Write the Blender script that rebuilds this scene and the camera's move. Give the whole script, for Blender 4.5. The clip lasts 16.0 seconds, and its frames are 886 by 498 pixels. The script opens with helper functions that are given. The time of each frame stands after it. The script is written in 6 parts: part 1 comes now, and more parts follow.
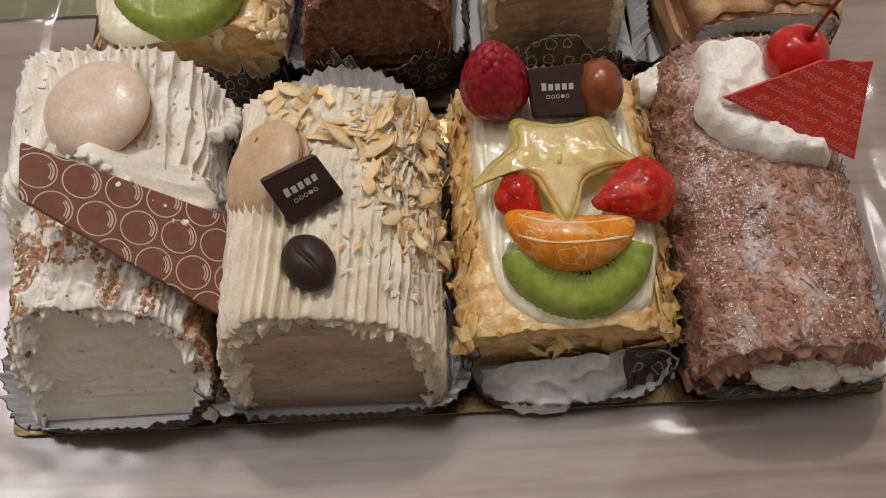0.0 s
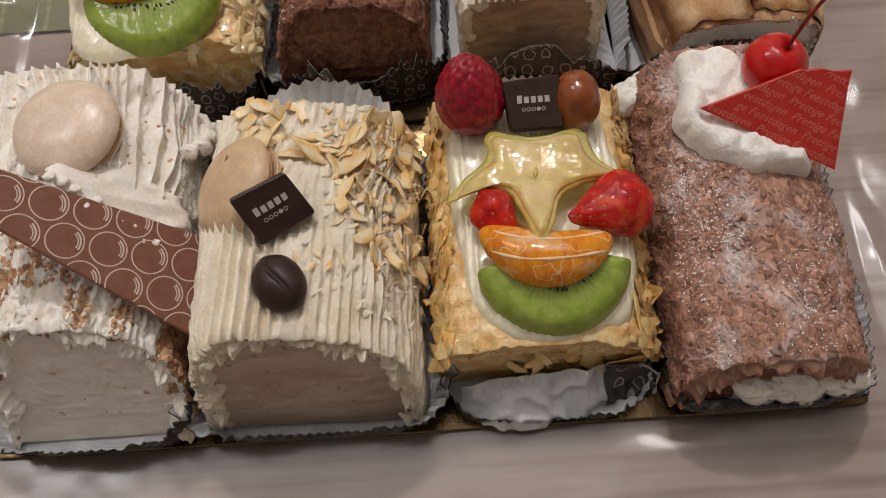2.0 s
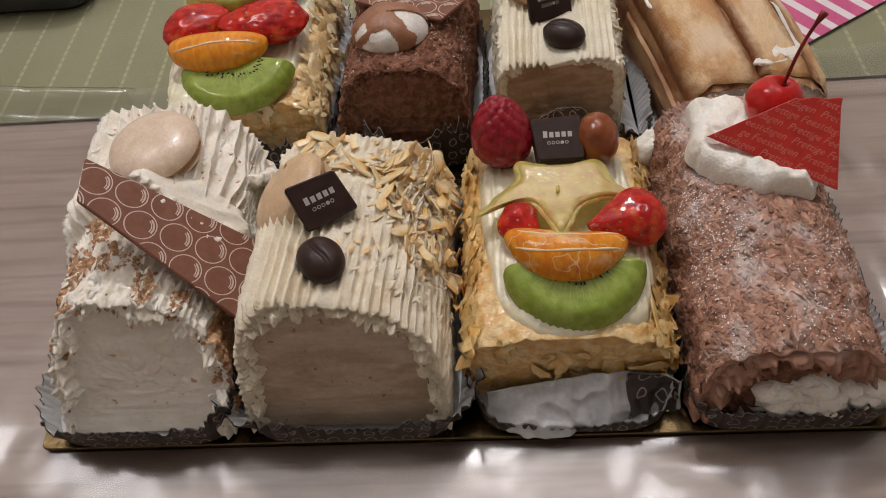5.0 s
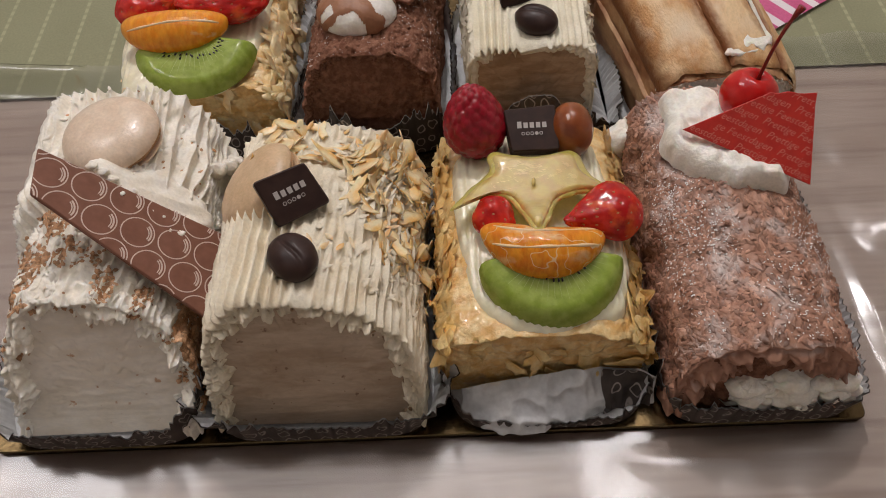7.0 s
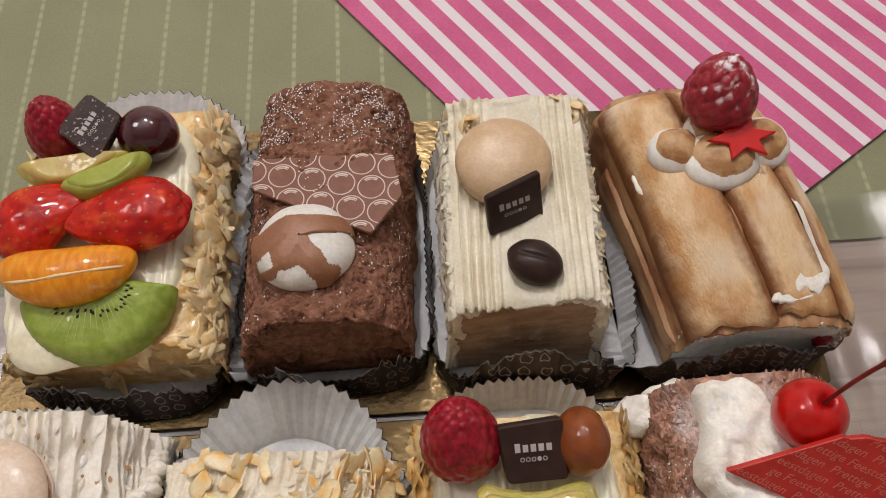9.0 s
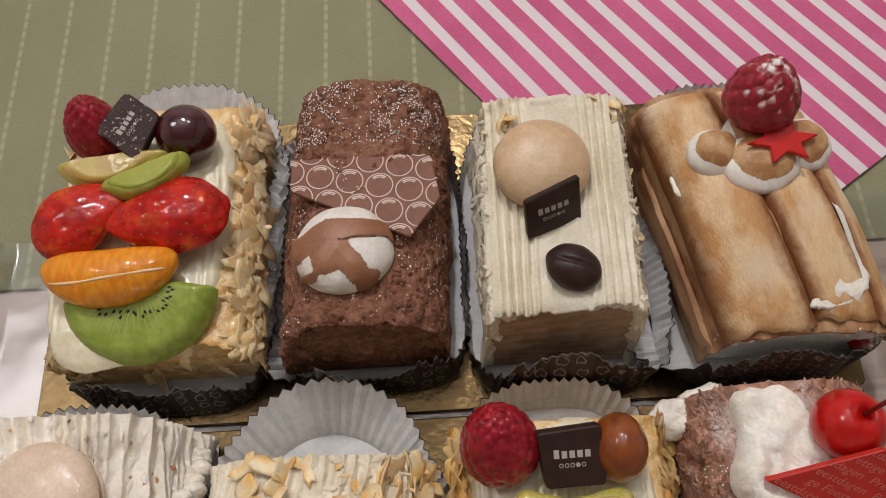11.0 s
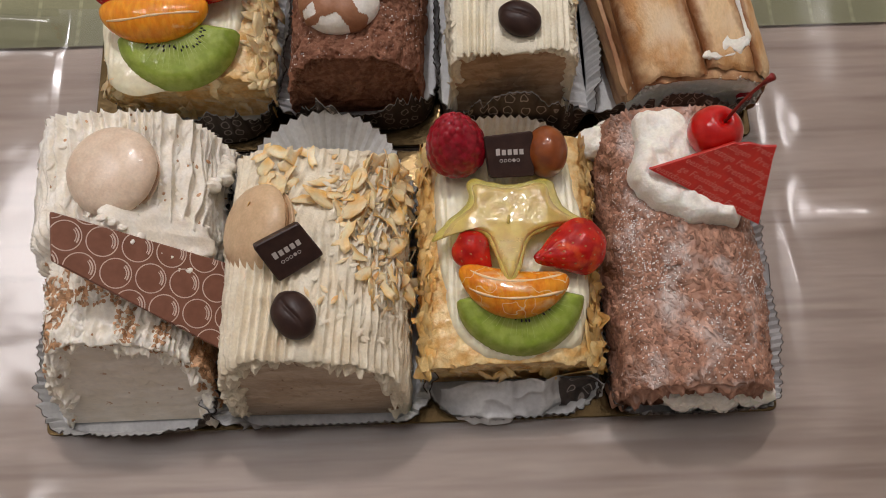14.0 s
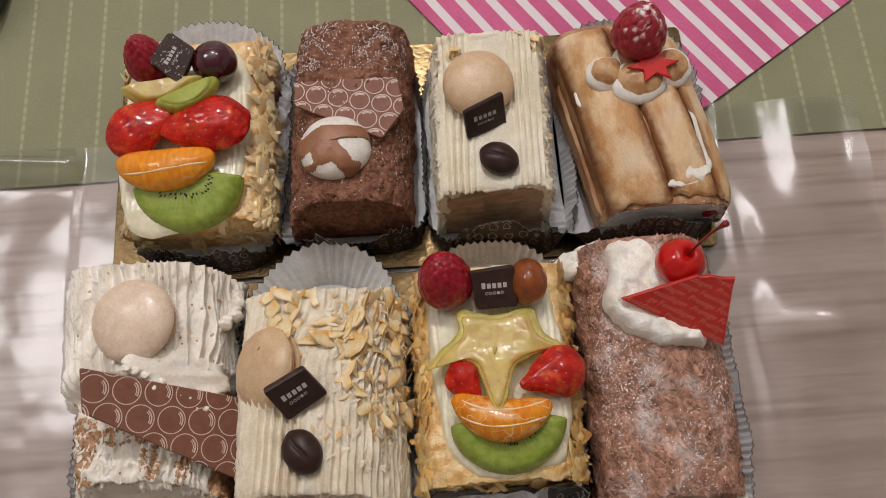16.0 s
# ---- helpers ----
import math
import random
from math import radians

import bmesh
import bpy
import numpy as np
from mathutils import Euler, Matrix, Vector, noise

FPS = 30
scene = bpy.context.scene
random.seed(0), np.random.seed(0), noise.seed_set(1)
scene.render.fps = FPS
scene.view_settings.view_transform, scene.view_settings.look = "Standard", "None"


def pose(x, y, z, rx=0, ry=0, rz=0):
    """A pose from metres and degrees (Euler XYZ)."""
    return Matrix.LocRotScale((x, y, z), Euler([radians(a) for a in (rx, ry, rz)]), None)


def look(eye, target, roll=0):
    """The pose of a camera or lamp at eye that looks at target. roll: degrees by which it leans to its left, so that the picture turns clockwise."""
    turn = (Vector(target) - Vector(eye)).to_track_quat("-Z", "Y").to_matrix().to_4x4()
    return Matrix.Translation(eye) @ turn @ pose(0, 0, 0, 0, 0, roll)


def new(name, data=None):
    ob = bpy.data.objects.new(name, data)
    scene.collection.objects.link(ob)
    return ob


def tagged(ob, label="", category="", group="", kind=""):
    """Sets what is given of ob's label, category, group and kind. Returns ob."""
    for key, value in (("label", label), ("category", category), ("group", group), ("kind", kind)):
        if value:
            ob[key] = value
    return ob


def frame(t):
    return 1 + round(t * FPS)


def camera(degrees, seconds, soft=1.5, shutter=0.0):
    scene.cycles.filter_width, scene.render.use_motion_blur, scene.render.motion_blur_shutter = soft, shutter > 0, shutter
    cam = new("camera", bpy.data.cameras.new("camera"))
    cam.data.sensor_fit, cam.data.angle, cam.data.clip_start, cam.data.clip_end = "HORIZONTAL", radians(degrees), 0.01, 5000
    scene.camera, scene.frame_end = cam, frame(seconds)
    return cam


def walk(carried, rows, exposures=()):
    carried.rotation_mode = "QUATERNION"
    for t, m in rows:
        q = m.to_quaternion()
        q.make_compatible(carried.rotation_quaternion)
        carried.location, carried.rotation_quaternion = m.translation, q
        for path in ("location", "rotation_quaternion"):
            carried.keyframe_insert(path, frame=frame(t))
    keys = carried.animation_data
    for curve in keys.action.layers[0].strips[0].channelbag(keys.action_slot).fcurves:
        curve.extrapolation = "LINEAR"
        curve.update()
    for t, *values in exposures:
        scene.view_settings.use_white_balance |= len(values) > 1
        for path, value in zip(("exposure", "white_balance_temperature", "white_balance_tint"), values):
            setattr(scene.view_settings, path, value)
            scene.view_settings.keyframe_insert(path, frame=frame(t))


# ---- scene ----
cam = camera(57.4, 16.0, soft=1.0)
PATH = [
    (0, (-0.002, -0.049, 0.241), (0.013, 0.741, -1.596), -1.9),
    (0.5, (-0.001, -0.05, 0.242), (-0.003, 0.742, -1.595), -2.9),
    (1, (0.001, -0.05, 0.241), (0.012, 0.73, -1.601), -2.1),
    (1.5, (0.008, -0.046, 0.245), (-0.015, 0.731, -1.597), -4.6),
    (2, (0.006, -0.044, 0.24), (0.012, 0.745, -1.597), -3.2),
    (2.5, (0.004, -0.055, 0.224), (0.017, 0.927, -1.518), -3.4),
    (3, (0.006, -0.08, 0.197), (0.03, 1.036, -1.463), -3.1),
    (3.5, (0.012, -0.096, 0.2), (-0.034, 1.147, -1.367), -7.4),
    (4, (0.016, -0.106, 0.216), (-0.141, 1.113, -1.362), -8.4),
    (4.2, (0.016, -0.108, 0.225), (-0.189, 1.144, -1.322), -9.8),
    (6.3, (0.005, -0.103, 0.227), (0.026, 1.125, -1.352), -1.4),
    (6.5, (0.004, -0.103, 0.226), (0.009, 1.117, -1.359), -2.0),
    (7, (0.006, -0.097, 0.227), (0.002, 1.093, -1.381), -2.5),
    (7.5, (0.007, -0.067, 0.232), (0.036, 1.131, -1.37), -1.1),
    (8, (0.011, -0.023, 0.238), (0.034, 1.162, -1.373), -1.2),
    (8.5, (0.01, 0.013, 0.244), (0.056, 1.073, -1.452), -0.6),
    (9, (0.011, 0.039, 0.245), (0.06, 0.939, -1.541), -0.9),
    (9.2, (0.007, 0.042, 0.241), (0.065, 0.937, -1.546), -0.6),
    (11.3, (0.004, 0.049, 0.251), (0.01, 0.854, -1.58), -3.0),
    (11.5, (0.002, 0.049, 0.251), (0.032, 0.846, -1.582), -1.6),
    (12, (0.003, 0.046, 0.252), (0.042, 0.848, -1.58), -0.8),
    (12.5, (0.003, 0.047, 0.255), (0.037, 0.804, -1.596), -1.0),
    (13, (0.0, 0.032, 0.255), (0.031, 0.725, -1.621), -1.0),
    (13.5, (0.0, -0.01, 0.259), (-0.035, 0.734, -1.598), -4.9),
    (14, (0.009, -0.024, 0.293), (0.029, 0.555, -1.621), -0.0),
    (14.3, (0.02, -0.016, 0.309), (0.029, 0.587, -1.598), -1.4),
    (14.5, (0.02, -0.007, 0.321), (0.009, 0.54, -1.602), -3.4),
    (15, (0.016, 0.001, 0.329), (0.05, 0.603, -1.578), -0.3),
    (15.5, (0.013, 0.005, 0.33), (0.064, 0.608, -1.576), 1.1),
    (16, (0.015, 0.005, 0.329), (0.03, 0.633, -1.569), -2.7),
]
walk(cam, [(t, look(eye, target, roll)) for t, eye, target, roll in PATH],
     [(0, 0.0), (7, 0.02), (7.5, 0.12), (8, 0.17), (8.5, 0.17), (9, 0.10), (11.3, -0.02), (12.5, -0.02), (14, 0.0), (16, 0.0)])

# ---- light ----
world = bpy.data.worlds.new("room_air")
world.use_nodes = True
scene.world = world
world.node_tree.nodes["Background"].inputs["Color"].default_value = (0.9, 0.86, 0.8, 1)
world.node_tree.nodes["Background"].inputs["Strength"].default_value = 0.12


def bulb_light(place, watts, radius):
    data = bpy.data.lights.new("bulb_light", "POINT")
    data.energy, data.shadow_soft_size, data.color = watts, radius, (1.0, 0.95, 0.96)
    ob = new("bulb_light", data)
    ob.location = place
    return ob


LAMP_Z = 1.42
BULBS = [(-0.08, 0.88, LAMP_Z, 31.5, 0.045), (-0.80, 0.47, LAMP_Z, 11.0, 0.20), (0.42, 0.66, LAMP_Z, 6.0, 0.13)]
for bx, by, bz, watts, radius in BULBS:
    bulb_light((bx, by, bz), watts, radius)

# ---- numeric noise ----


def hashed(i, j, k, seed):
    h = (i.astype(np.int64) * 374761393 + j.astype(np.int64) * 668265263 + k.astype(np.int64) * 2147483647 + seed * 1274126177) & 0xFFFFFFFF
    h = ((h ^ (h >> 13)) * 1274126177) & 0xFFFFFFFF
    h = h ^ (h >> 16)
    return (h & 0xFFFF) / 65535.0


def vnoise(p, size, seed=0):
    """Smooth value noise in -1..1 with features of that size in metres."""
    q = np.asarray(p, float) / size
    f = np.floor(q)
    w = q - f
    w = w * w * (3 - 2 * w)
    i, j, k = f[..., 0], f[..., 1], f[..., 2]
    total = 0
    for a in (0, 1):
        for b in (0, 1):
            for c in (0, 1):
                weight = (w[..., 0] if a else 1 - w[..., 0]) * (w[..., 1] if b else 1 - w[..., 1]) * (w[..., 2] if c else 1 - w[..., 2])
                total = total + weight * hashed(i + a, j + b, k + c, seed)
    return total * 2 - 1


def fbm(p, size, octaves=3, seed=0):
    total, gain = 0, 1.0
    for o in range(octaves):
        total = total + gain * vnoise(p, size / 2 ** o, seed + o)
        gain *= 0.5
    return total / 1.6


def smoothstep(a, b, x):
    t = np.clip((x - a) / (b - a), 0, 1)
    return t * t * (3 - 2 * t)


# ---- materials ----
def material(name, colour, second=None, size=0.004, rough=0.5, bump=0.3, bump_size=0.001, metal=0.0, sss=0.0, sss_colour=None, coat=0.0,
             random_amount=0.0, island=False, detail=4.0, low=0.4, high=0.6, stretch=(1, 1, 1), spec=0.5, transmission=0.0, depth=0.0004, glaze=0.00028):
    """Two colours mixed by noise of that size, fine grain and relief, with real-world sizes in metres."""
    m = bpy.data.materials.new(name)
    m.use_nodes = True
    n, link = m.node_tree.nodes, m.node_tree.links.new
    b = n["Principled BSDF"]
    co = n.new("ShaderNodeTexCoord")
    mp = n.new("ShaderNodeMapping")
    mp.inputs["Scale"].default_value = stretch
    link(co.outputs["Object"], mp.inputs["Vector"])
    big = n.new("ShaderNodeTexNoise")
    big.inputs["Scale"].default_value, big.inputs["Detail"].default_value = 1 / size, detail
    link(mp.outputs["Vector"], big.inputs["Vector"])
    ramp = n.new("ShaderNodeMapRange")
    ramp.inputs["From Min"].default_value, ramp.inputs["From Max"].default_value = low, high
    link(big.outputs["Fac"], ramp.inputs["Value"])
    mix = n.new("ShaderNodeMix")
    mix.data_type = "RGBA"
    second = second or tuple(c * 0.8 for c in colour)
    mix.inputs["A"].default_value, mix.inputs["B"].default_value = (*colour, 1), (*second, 1)
    link(ramp.outputs["Result"], mix.inputs["Factor"])
    fine = n.new("ShaderNodeTexNoise")
    fine.inputs["Scale"].default_value, fine.inputs["Detail"].default_value = 1 / bump_size, 3.0
    link(mp.outputs["Vector"], fine.inputs["Vector"])
    hsv = n.new("ShaderNodeHueSaturation")
    link(mix.outputs["Result"], hsv.inputs["Color"])
    val = n.new("ShaderNodeMapRange")
    val.inputs["From Min"].default_value, val.inputs["From Max"].default_value = 0.3, 0.7
    val.inputs["To Min"].default_value, val.inputs["To Max"].default_value = 0.92, 1.06
    link(fine.outputs["Fac"], val.inputs["Value"])
    last = val.outputs["Result"]
    if random_amount:
        if island:
            rnd = n.new("ShaderNodeNewGeometry").outputs["Random Per Island"]
        else:
            rnd = n.new("ShaderNodeObjectInfo").outputs["Random"]
        rr = n.new("ShaderNodeMapRange")
        rr.inputs["To Min"].default_value, rr.inputs["To Max"].default_value = 1 - random_amount, 1 + random_amount
        link(rnd, rr.inputs["Value"])
        mul = n.new("ShaderNodeMath")
        mul.operation = "MULTIPLY"
        link(last, mul.inputs[0]), link(rr.outputs["Result"], mul.inputs[1])
        last = mul.outputs[0]
    link(last, hsv.inputs["Value"])
    link(hsv.outputs["Color"], b.inputs["Base Color"])
    bp = n.new("ShaderNodeBump")
    bp.inputs["Strength"].default_value, bp.inputs["Distance"].default_value = bump, depth
    link(fine.outputs["Fac"], bp.inputs["Height"])
    link(bp.outputs["Normal"], b.inputs["Normal"])
    b.inputs["Roughness"].default_value, b.inputs["Metallic"].default_value = rough, metal
    b.inputs["Specular IOR Level"].default_value = spec
    if sss:
        b.inputs["Subsurface Weight"].default_value = sss
        b.inputs["Subsurface Scale"].default_value = 0.0016
        b.inputs["Subsurface Radius"].default_value = sss_colour or (1.0, 0.6, 0.4)
    if coat:
        b.inputs["Coat Weight"].default_value, b.inputs["Coat Roughness"].default_value = coat, 0.07
        ripple = n.new("ShaderNodeBump")
        ripple.inputs["Strength"].default_value, ripple.inputs["Distance"].default_value = 0.8, glaze
        drift = n.new("ShaderNodeTexNoise")
        drift.inputs["Scale"].default_value, drift.inputs["Detail"].default_value = 300, 1.0
        link(co.outputs["Object"], drift.inputs["Vector"])
        link(drift.outputs["Fac"], ripple.inputs["Height"])
        link(ripple.outputs["Normal"], b.inputs["Coat Normal"])
    if transmission:
        b.inputs["Transmission Weight"].default_value = transmission
    return m


def add_mask(m, colour, build, rough=None):
    """Lays a second colour over a material where the socket that build() returns is 1."""
    n, link = m.node_tree.nodes, m.node_tree.links.new
    b = n["Principled BSDF"]
    old = b.inputs["Base Color"].links[0].from_socket
    mask = build(n, link)
    mix = n.new("ShaderNodeMix")
    mix.data_type = "RGBA"
    mix.inputs["B"].default_value = (*colour, 1)
    link(old, mix.inputs["A"]), link(mask, mix.inputs["Factor"])
    link(mix.outputs["Result"], b.inputs["Base Color"])
    return m


def noise_mask(size, low, high, detail=5.0, shift=0.0, up=None, stretch=(1, 1, 1)):
    """A mask from noise; up=(a, b) lets it lie on faces that look up alone."""
    def build(n, link):
        co = n.new("ShaderNodeTexCoord")
        mp = n.new("ShaderNodeMapping")
        mp.inputs["Location"].default_value = (shift, shift, 0)
        mp.inputs["Scale"].default_value = stretch
        link(co.outputs["Object"], mp.inputs["Vector"])
        t = n.new("ShaderNodeTexNoise")
        t.inputs["Scale"].default_value, t.inputs["Detail"].default_value = 1 / size, detail
        link(mp.outputs["Vector"], t.inputs["Vector"])
        r = n.new("ShaderNodeMapRange")
        r.inputs["From Min"].default_value, r.inputs["From Max"].default_value = low, high
        link(t.outputs["Fac"], r.inputs["Value"])
        out = r.outputs["Result"]
        if up:
            g = n.new("ShaderNodeNewGeometry")
            sp = n.new("ShaderNodeSeparateXYZ")
            link(g.outputs["Normal"], sp.inputs["Vector"])
            u = n.new("ShaderNodeMapRange")
            u.inputs["From Min"].default_value, u.inputs["From Max"].default_value = up
            link(sp.outputs["Z"], u.inputs["Value"])
            mul = n.new("ShaderNodeMath")
            mul.operation = "MULTIPLY"
            link(out, mul.inputs[0]), link(u.outputs["Result"], mul.inputs[1])
            out = mul.outputs[0]
        return out
    return build


def thread_mask(size, width, shift):
    """Thin wandering threads where the noise crosses its middle."""
    def build(n, link):
        co, mp, t, s, a, r = (n.new(k) for k in ("ShaderNodeTexCoord", "ShaderNodeMapping", "ShaderNodeTexNoise", "ShaderNodeMath", "ShaderNodeMath", "ShaderNodeMapRange"))
        mp.inputs["Location"].default_value = (shift, shift, 0)
        link(co.outputs["Object"], mp.inputs["Vector"])
        t.inputs["Scale"].default_value, t.inputs["Detail"].default_value = 1 / size, 2.0
        link(mp.outputs["Vector"], t.inputs["Vector"])
        s.operation, a.operation = "SUBTRACT", "ABSOLUTE"
        s.inputs[1].default_value = 0.5
        link(t.outputs["Fac"], s.inputs[0]), link(s.outputs[0], a.inputs[0])
        r.inputs["From Min"].default_value, r.inputs["From Max"].default_value = width, width * 0.3
        r.inputs["To Max"].default_value = 0.85
        link(a.outputs[0], r.inputs["Value"])
        return r.outputs["Result"]
    return build


IVORY = material("ivory_buttercream", (0.93, 0.88, 0.78), (0.87, 0.80, 0.67), 0.005, 0.5, 0.6, 0.0009, sss=0.15, sss_colour=(1.0, 0.8, 0.6))
MOCHA = material("mocha_buttercream", (0.825, 0.75, 0.59), (0.76, 0.66, 0.49), 0.006, 0.5, 0.7, 0.0009, sss=0.08, sss_colour=(1.0, 0.8, 0.6))
PALE = material("pale_buttercream", (0.83, 0.77, 0.61), (0.76, 0.69, 0.52), 0.006, 0.5, 0.7, 0.0009, sss=0.08, sss_colour=(1.0, 0.8, 0.6))
CUSTARD = material("vanilla_cream", (0.89, 0.84, 0.63), (0.84, 0.77, 0.53), 0.006, 0.35, 0.3, 0.002, sss=0.1, coat=0.9, glaze=0.0006)
WHIP = material("whipped_cream", (0.93, 0.90, 0.82), (0.88, 0.83, 0.72), 0.005, 0.5, 0.6, 0.0009, sss=0.15)
FILL_WHITE = material("white_filling", (0.82, 0.75, 0.65), (0.74, 0.66, 0.54), 0.006, 0.6, 0.5, 0.0015, stretch=(0.6, 1, 1.5))
add_mask(FILL_WHITE, (0.50, 0.31, 0.19), noise_mask(0.0032, 0.66, 0.72, 3.0, 0.2))
FILL_MOCHA = material("mocha_filling", (0.52, 0.41, 0.30), (0.42, 0.31, 0.21), 0.009, 0.55, 0.6, 0.0015, stretch=(0.5, 1, 1.6))
add_mask(FILL_MOCHA, (0.24, 0.15, 0.09), noise_mask(0.0026, 0.67, 0.73, 3.0, 0.6))
add_mask(FILL_MOCHA, (0.62, 0.51, 0.39), noise_mask(0.010, 0.58, 0.72, 3.0, 0.9, stretch=(0.5, 1, 1.4)))
FILL_CAKE = material("mocha_cream_and_sponge", (0.48, 0.34, 0.215), (0.36, 0.235, 0.135), 0.0040, 0.75, 0.9, 0.0008, stretch=(0.4, 1, 1.4))
CRUST = material("nut_crust", (0.60, 0.36, 0.20), (0.47, 0.25, 0.12), 0.003, 0.7, 0.7, 0.0008, random_amount=0.3, island=True)
COCOA = material("chocolate_cake_skin", (0.20, 0.086, 0.052), (0.30, 0.145, 0.092), 0.003, 0.75, 1.0, 0.0010, spec=0.12, depth=0.0007)
add_mask(COCOA, (0.62, 0.56, 0.53), noise_mask(0.0012, 0.63, 0.70, 4.0, 0.4, up=(0.6, 1.1)))
COCOA_CUT = material("chocolate_cake_crumb", (0.18, 0.080, 0.049), (0.27, 0.130, 0.082), 0.0025, 0.85, 1.0, 0.0007, spec=0.12, depth=0.0007)
CREAM_CHOC = material("chocolate_cream", (0.17, 0.075, 0.045), (0.14, 0.06, 0.035), 0.006, 0.5, 0.3, 0.0012)
MILK = material("milk_chocolate", (0.24, 0.105, 0.068), (0.215, 0.092, 0.058), 0.005, 0.5, 0.08, 0.002, spec=0.2)
PRINT = material("printed_cocoa_butter", (0.70, 0.55, 0.46), (0.62, 0.47, 0.39), 0.002, 0.5, 0.1, 0.001)
DARK = material("dark_chocolate", (0.030, 0.014, 0.011), (0.040, 0.019, 0.014), 0.004, 0.4, 0.12, 0.0015, spec=0.3)
DARK_FROST = material("sugar_frosted_chocolate", (0.034, 0.016, 0.012), (0.045, 0.021, 0.016), 0.004, 0.4, 0.4, 0.0012, spec=0.3)
add_mask(DARK_FROST, (0.46, 0.38, 0.36), noise_mask(0.0011, 0.62, 0.70, 2.0, 0.3))
INK = material("pale_print", (0.52, 0.47, 0.44), (0.45, 0.41, 0.38), 0.001, 0.5, 0.1, 0.001)
MACARON = material("caramel_macaron_shell", (0.67, 0.475, 0.29), (0.61, 0.42, 0.245), 0.004, 0.36, 0.25, 0.0009, sss=0.1)
# lighter copy of the same shell, with the lamp's reflection put into its colour
MACARON_LIT = material("sheen_lightened_macaron_shell", (0.80, 0.64, 0.49), (0.74, 0.57, 0.42), 0.004, 0.30, 0.25, 0.0009, sss=0.1, coat=0.3)
MACARON_FOOT = material("macaron_foot", (0.56, 0.34, 0.17), (0.46, 0.26, 0.12), 0.0012, 0.8, 0.9, 0.0007)
ALMOND = material("toasted_almond", (0.90, 0.72, 0.45), (0.86, 0.48, 0.14), 0.0050, 0.38, 0.3, 0.001, random_amount=0.10, sss=0.3, low=0.40, high=0.66)
GLAZED = material("glazed_almond", (0.84, 0.60, 0.27), (0.76, 0.45, 0.14), 0.006, 0.3, 0.3, 0.001, random_amount=0.15, sss=0.2, coat=0.4)
FLAKE = material("pale_pastry_sheet", (0.86, 0.69, 0.42), (0.76, 0.51, 0.23), 0.006, 0.36, 0.3, 0.0012, random_amount=0.15, sss=0.3, coat=0.25)
PUFF = material("puff_pastry", (0.74, 0.43, 0.14), (0.86, 0.64, 0.31), 0.004, 0.4, 0.9, 0.0011, sss=0.08, coat=0.5, glaze=0.0006)
RASP = material("raspberry_flesh", (0.36, 0.008, 0.024), (0.24, 0.003, 0.011), 0.003, 0.4, 0.3, 0.0009, sss=0.2, sss_colour=(1, 0.1, 0.1), coat=0.9, spec=0.05)
RASP_SUGARED = material("sugared_raspberry", (0.36, 0.014, 0.030), (0.26, 0.006, 0.016), 0.003, 0.4, 0.4, 0.0009, sss=0.2, sss_colour=(1, 0.1, 0.1), coat=0.2)
add_mask(RASP_SUGARED, (0.82, 0.76, 0.75), noise_mask(0.0045, 0.52, 0.60, 5.0, 0.7, up=(0.62, 0.92)))
STRAW = material("strawberry_flesh", (0.60, 0.020, 0.009), (0.40, 0.006, 0.005), 0.005, 0.5, 0.4, 0.0019, sss=0.25, sss_colour=(1, 0.15, 0.1), coat=0.9, spec=0.03, depth=0.0005, glaze=0.0004)
add_mask(STRAW, (0.74, 0.115, 0.018), noise_mask(0.008, 0.56, 0.72, 4.0, 0.4))
SEED = material("berry_seed", (0.45, 0.15, 0.035), None, 0.001, 0.4)
MAND = material("mandarin_flesh", (0.86, 0.35, 0.022), (0.78, 0.25, 0.010), 0.0028, 0.4, 0.6, 0.0022, sss=0.3, sss_colour=(1, 0.4, 0.1), coat=0.8, stretch=(1.6, 0.5, 1), spec=0.1, depth=0.0005)
add_mask(MAND, (0.80, 0.52, 0.24), noise_mask(0.006, 0.63, 0.72, 4.0, 0.3, stretch=(0.5, 1.4, 1)))
MAND_PITH = material("mandarin_with_pith", (0.83, 0.32, 0.020), (0.72, 0.21, 0.008), 0.0028, 0.4, 0.6, 0.0020, sss=0.25, sss_colour=(1, 0.4, 0.1), coat=0.7, stretch=(1.6, 0.5, 1), spec=0.1, depth=0.0005)
add_mask(MAND_PITH, (0.84, 0.62, 0.36), thread_mask(0.0085, 0.012, 0.1))
add_mask(MAND_PITH, (0.84, 0.60, 0.34), noise_mask(0.007, 0.55, 0.74, 7.0, 0.1, stretch=(0.5, 1.5, 1)))
KIWI = material("kiwi_flesh", (0.33, 0.41, 0.080), (0.25, 0.335, 0.045), 0.0035, 0.45, 0.4, 0.002, sss=0.3, sss_colour=(0.6, 1, 0.2), coat=0.6, spec=0.08, depth=0.0004)
KIWI_RAY = material("pale_kiwi_streak", (0.40, 0.48, 0.13), (0.34, 0.42, 0.09), 0.002, 0.35, 0.2, 0.001, coat=0.4)
KIWI_CORE = material("kiwi_core", (0.62, 0.62, 0.26), (0.50, 0.55, 0.18), 0.002, 0.2, 0.1, 0.001, coat=0.8)
BLACK_SEED = material("kiwi_seed", (0.012, 0.009, 0.007), None, 0.001, 0.3)
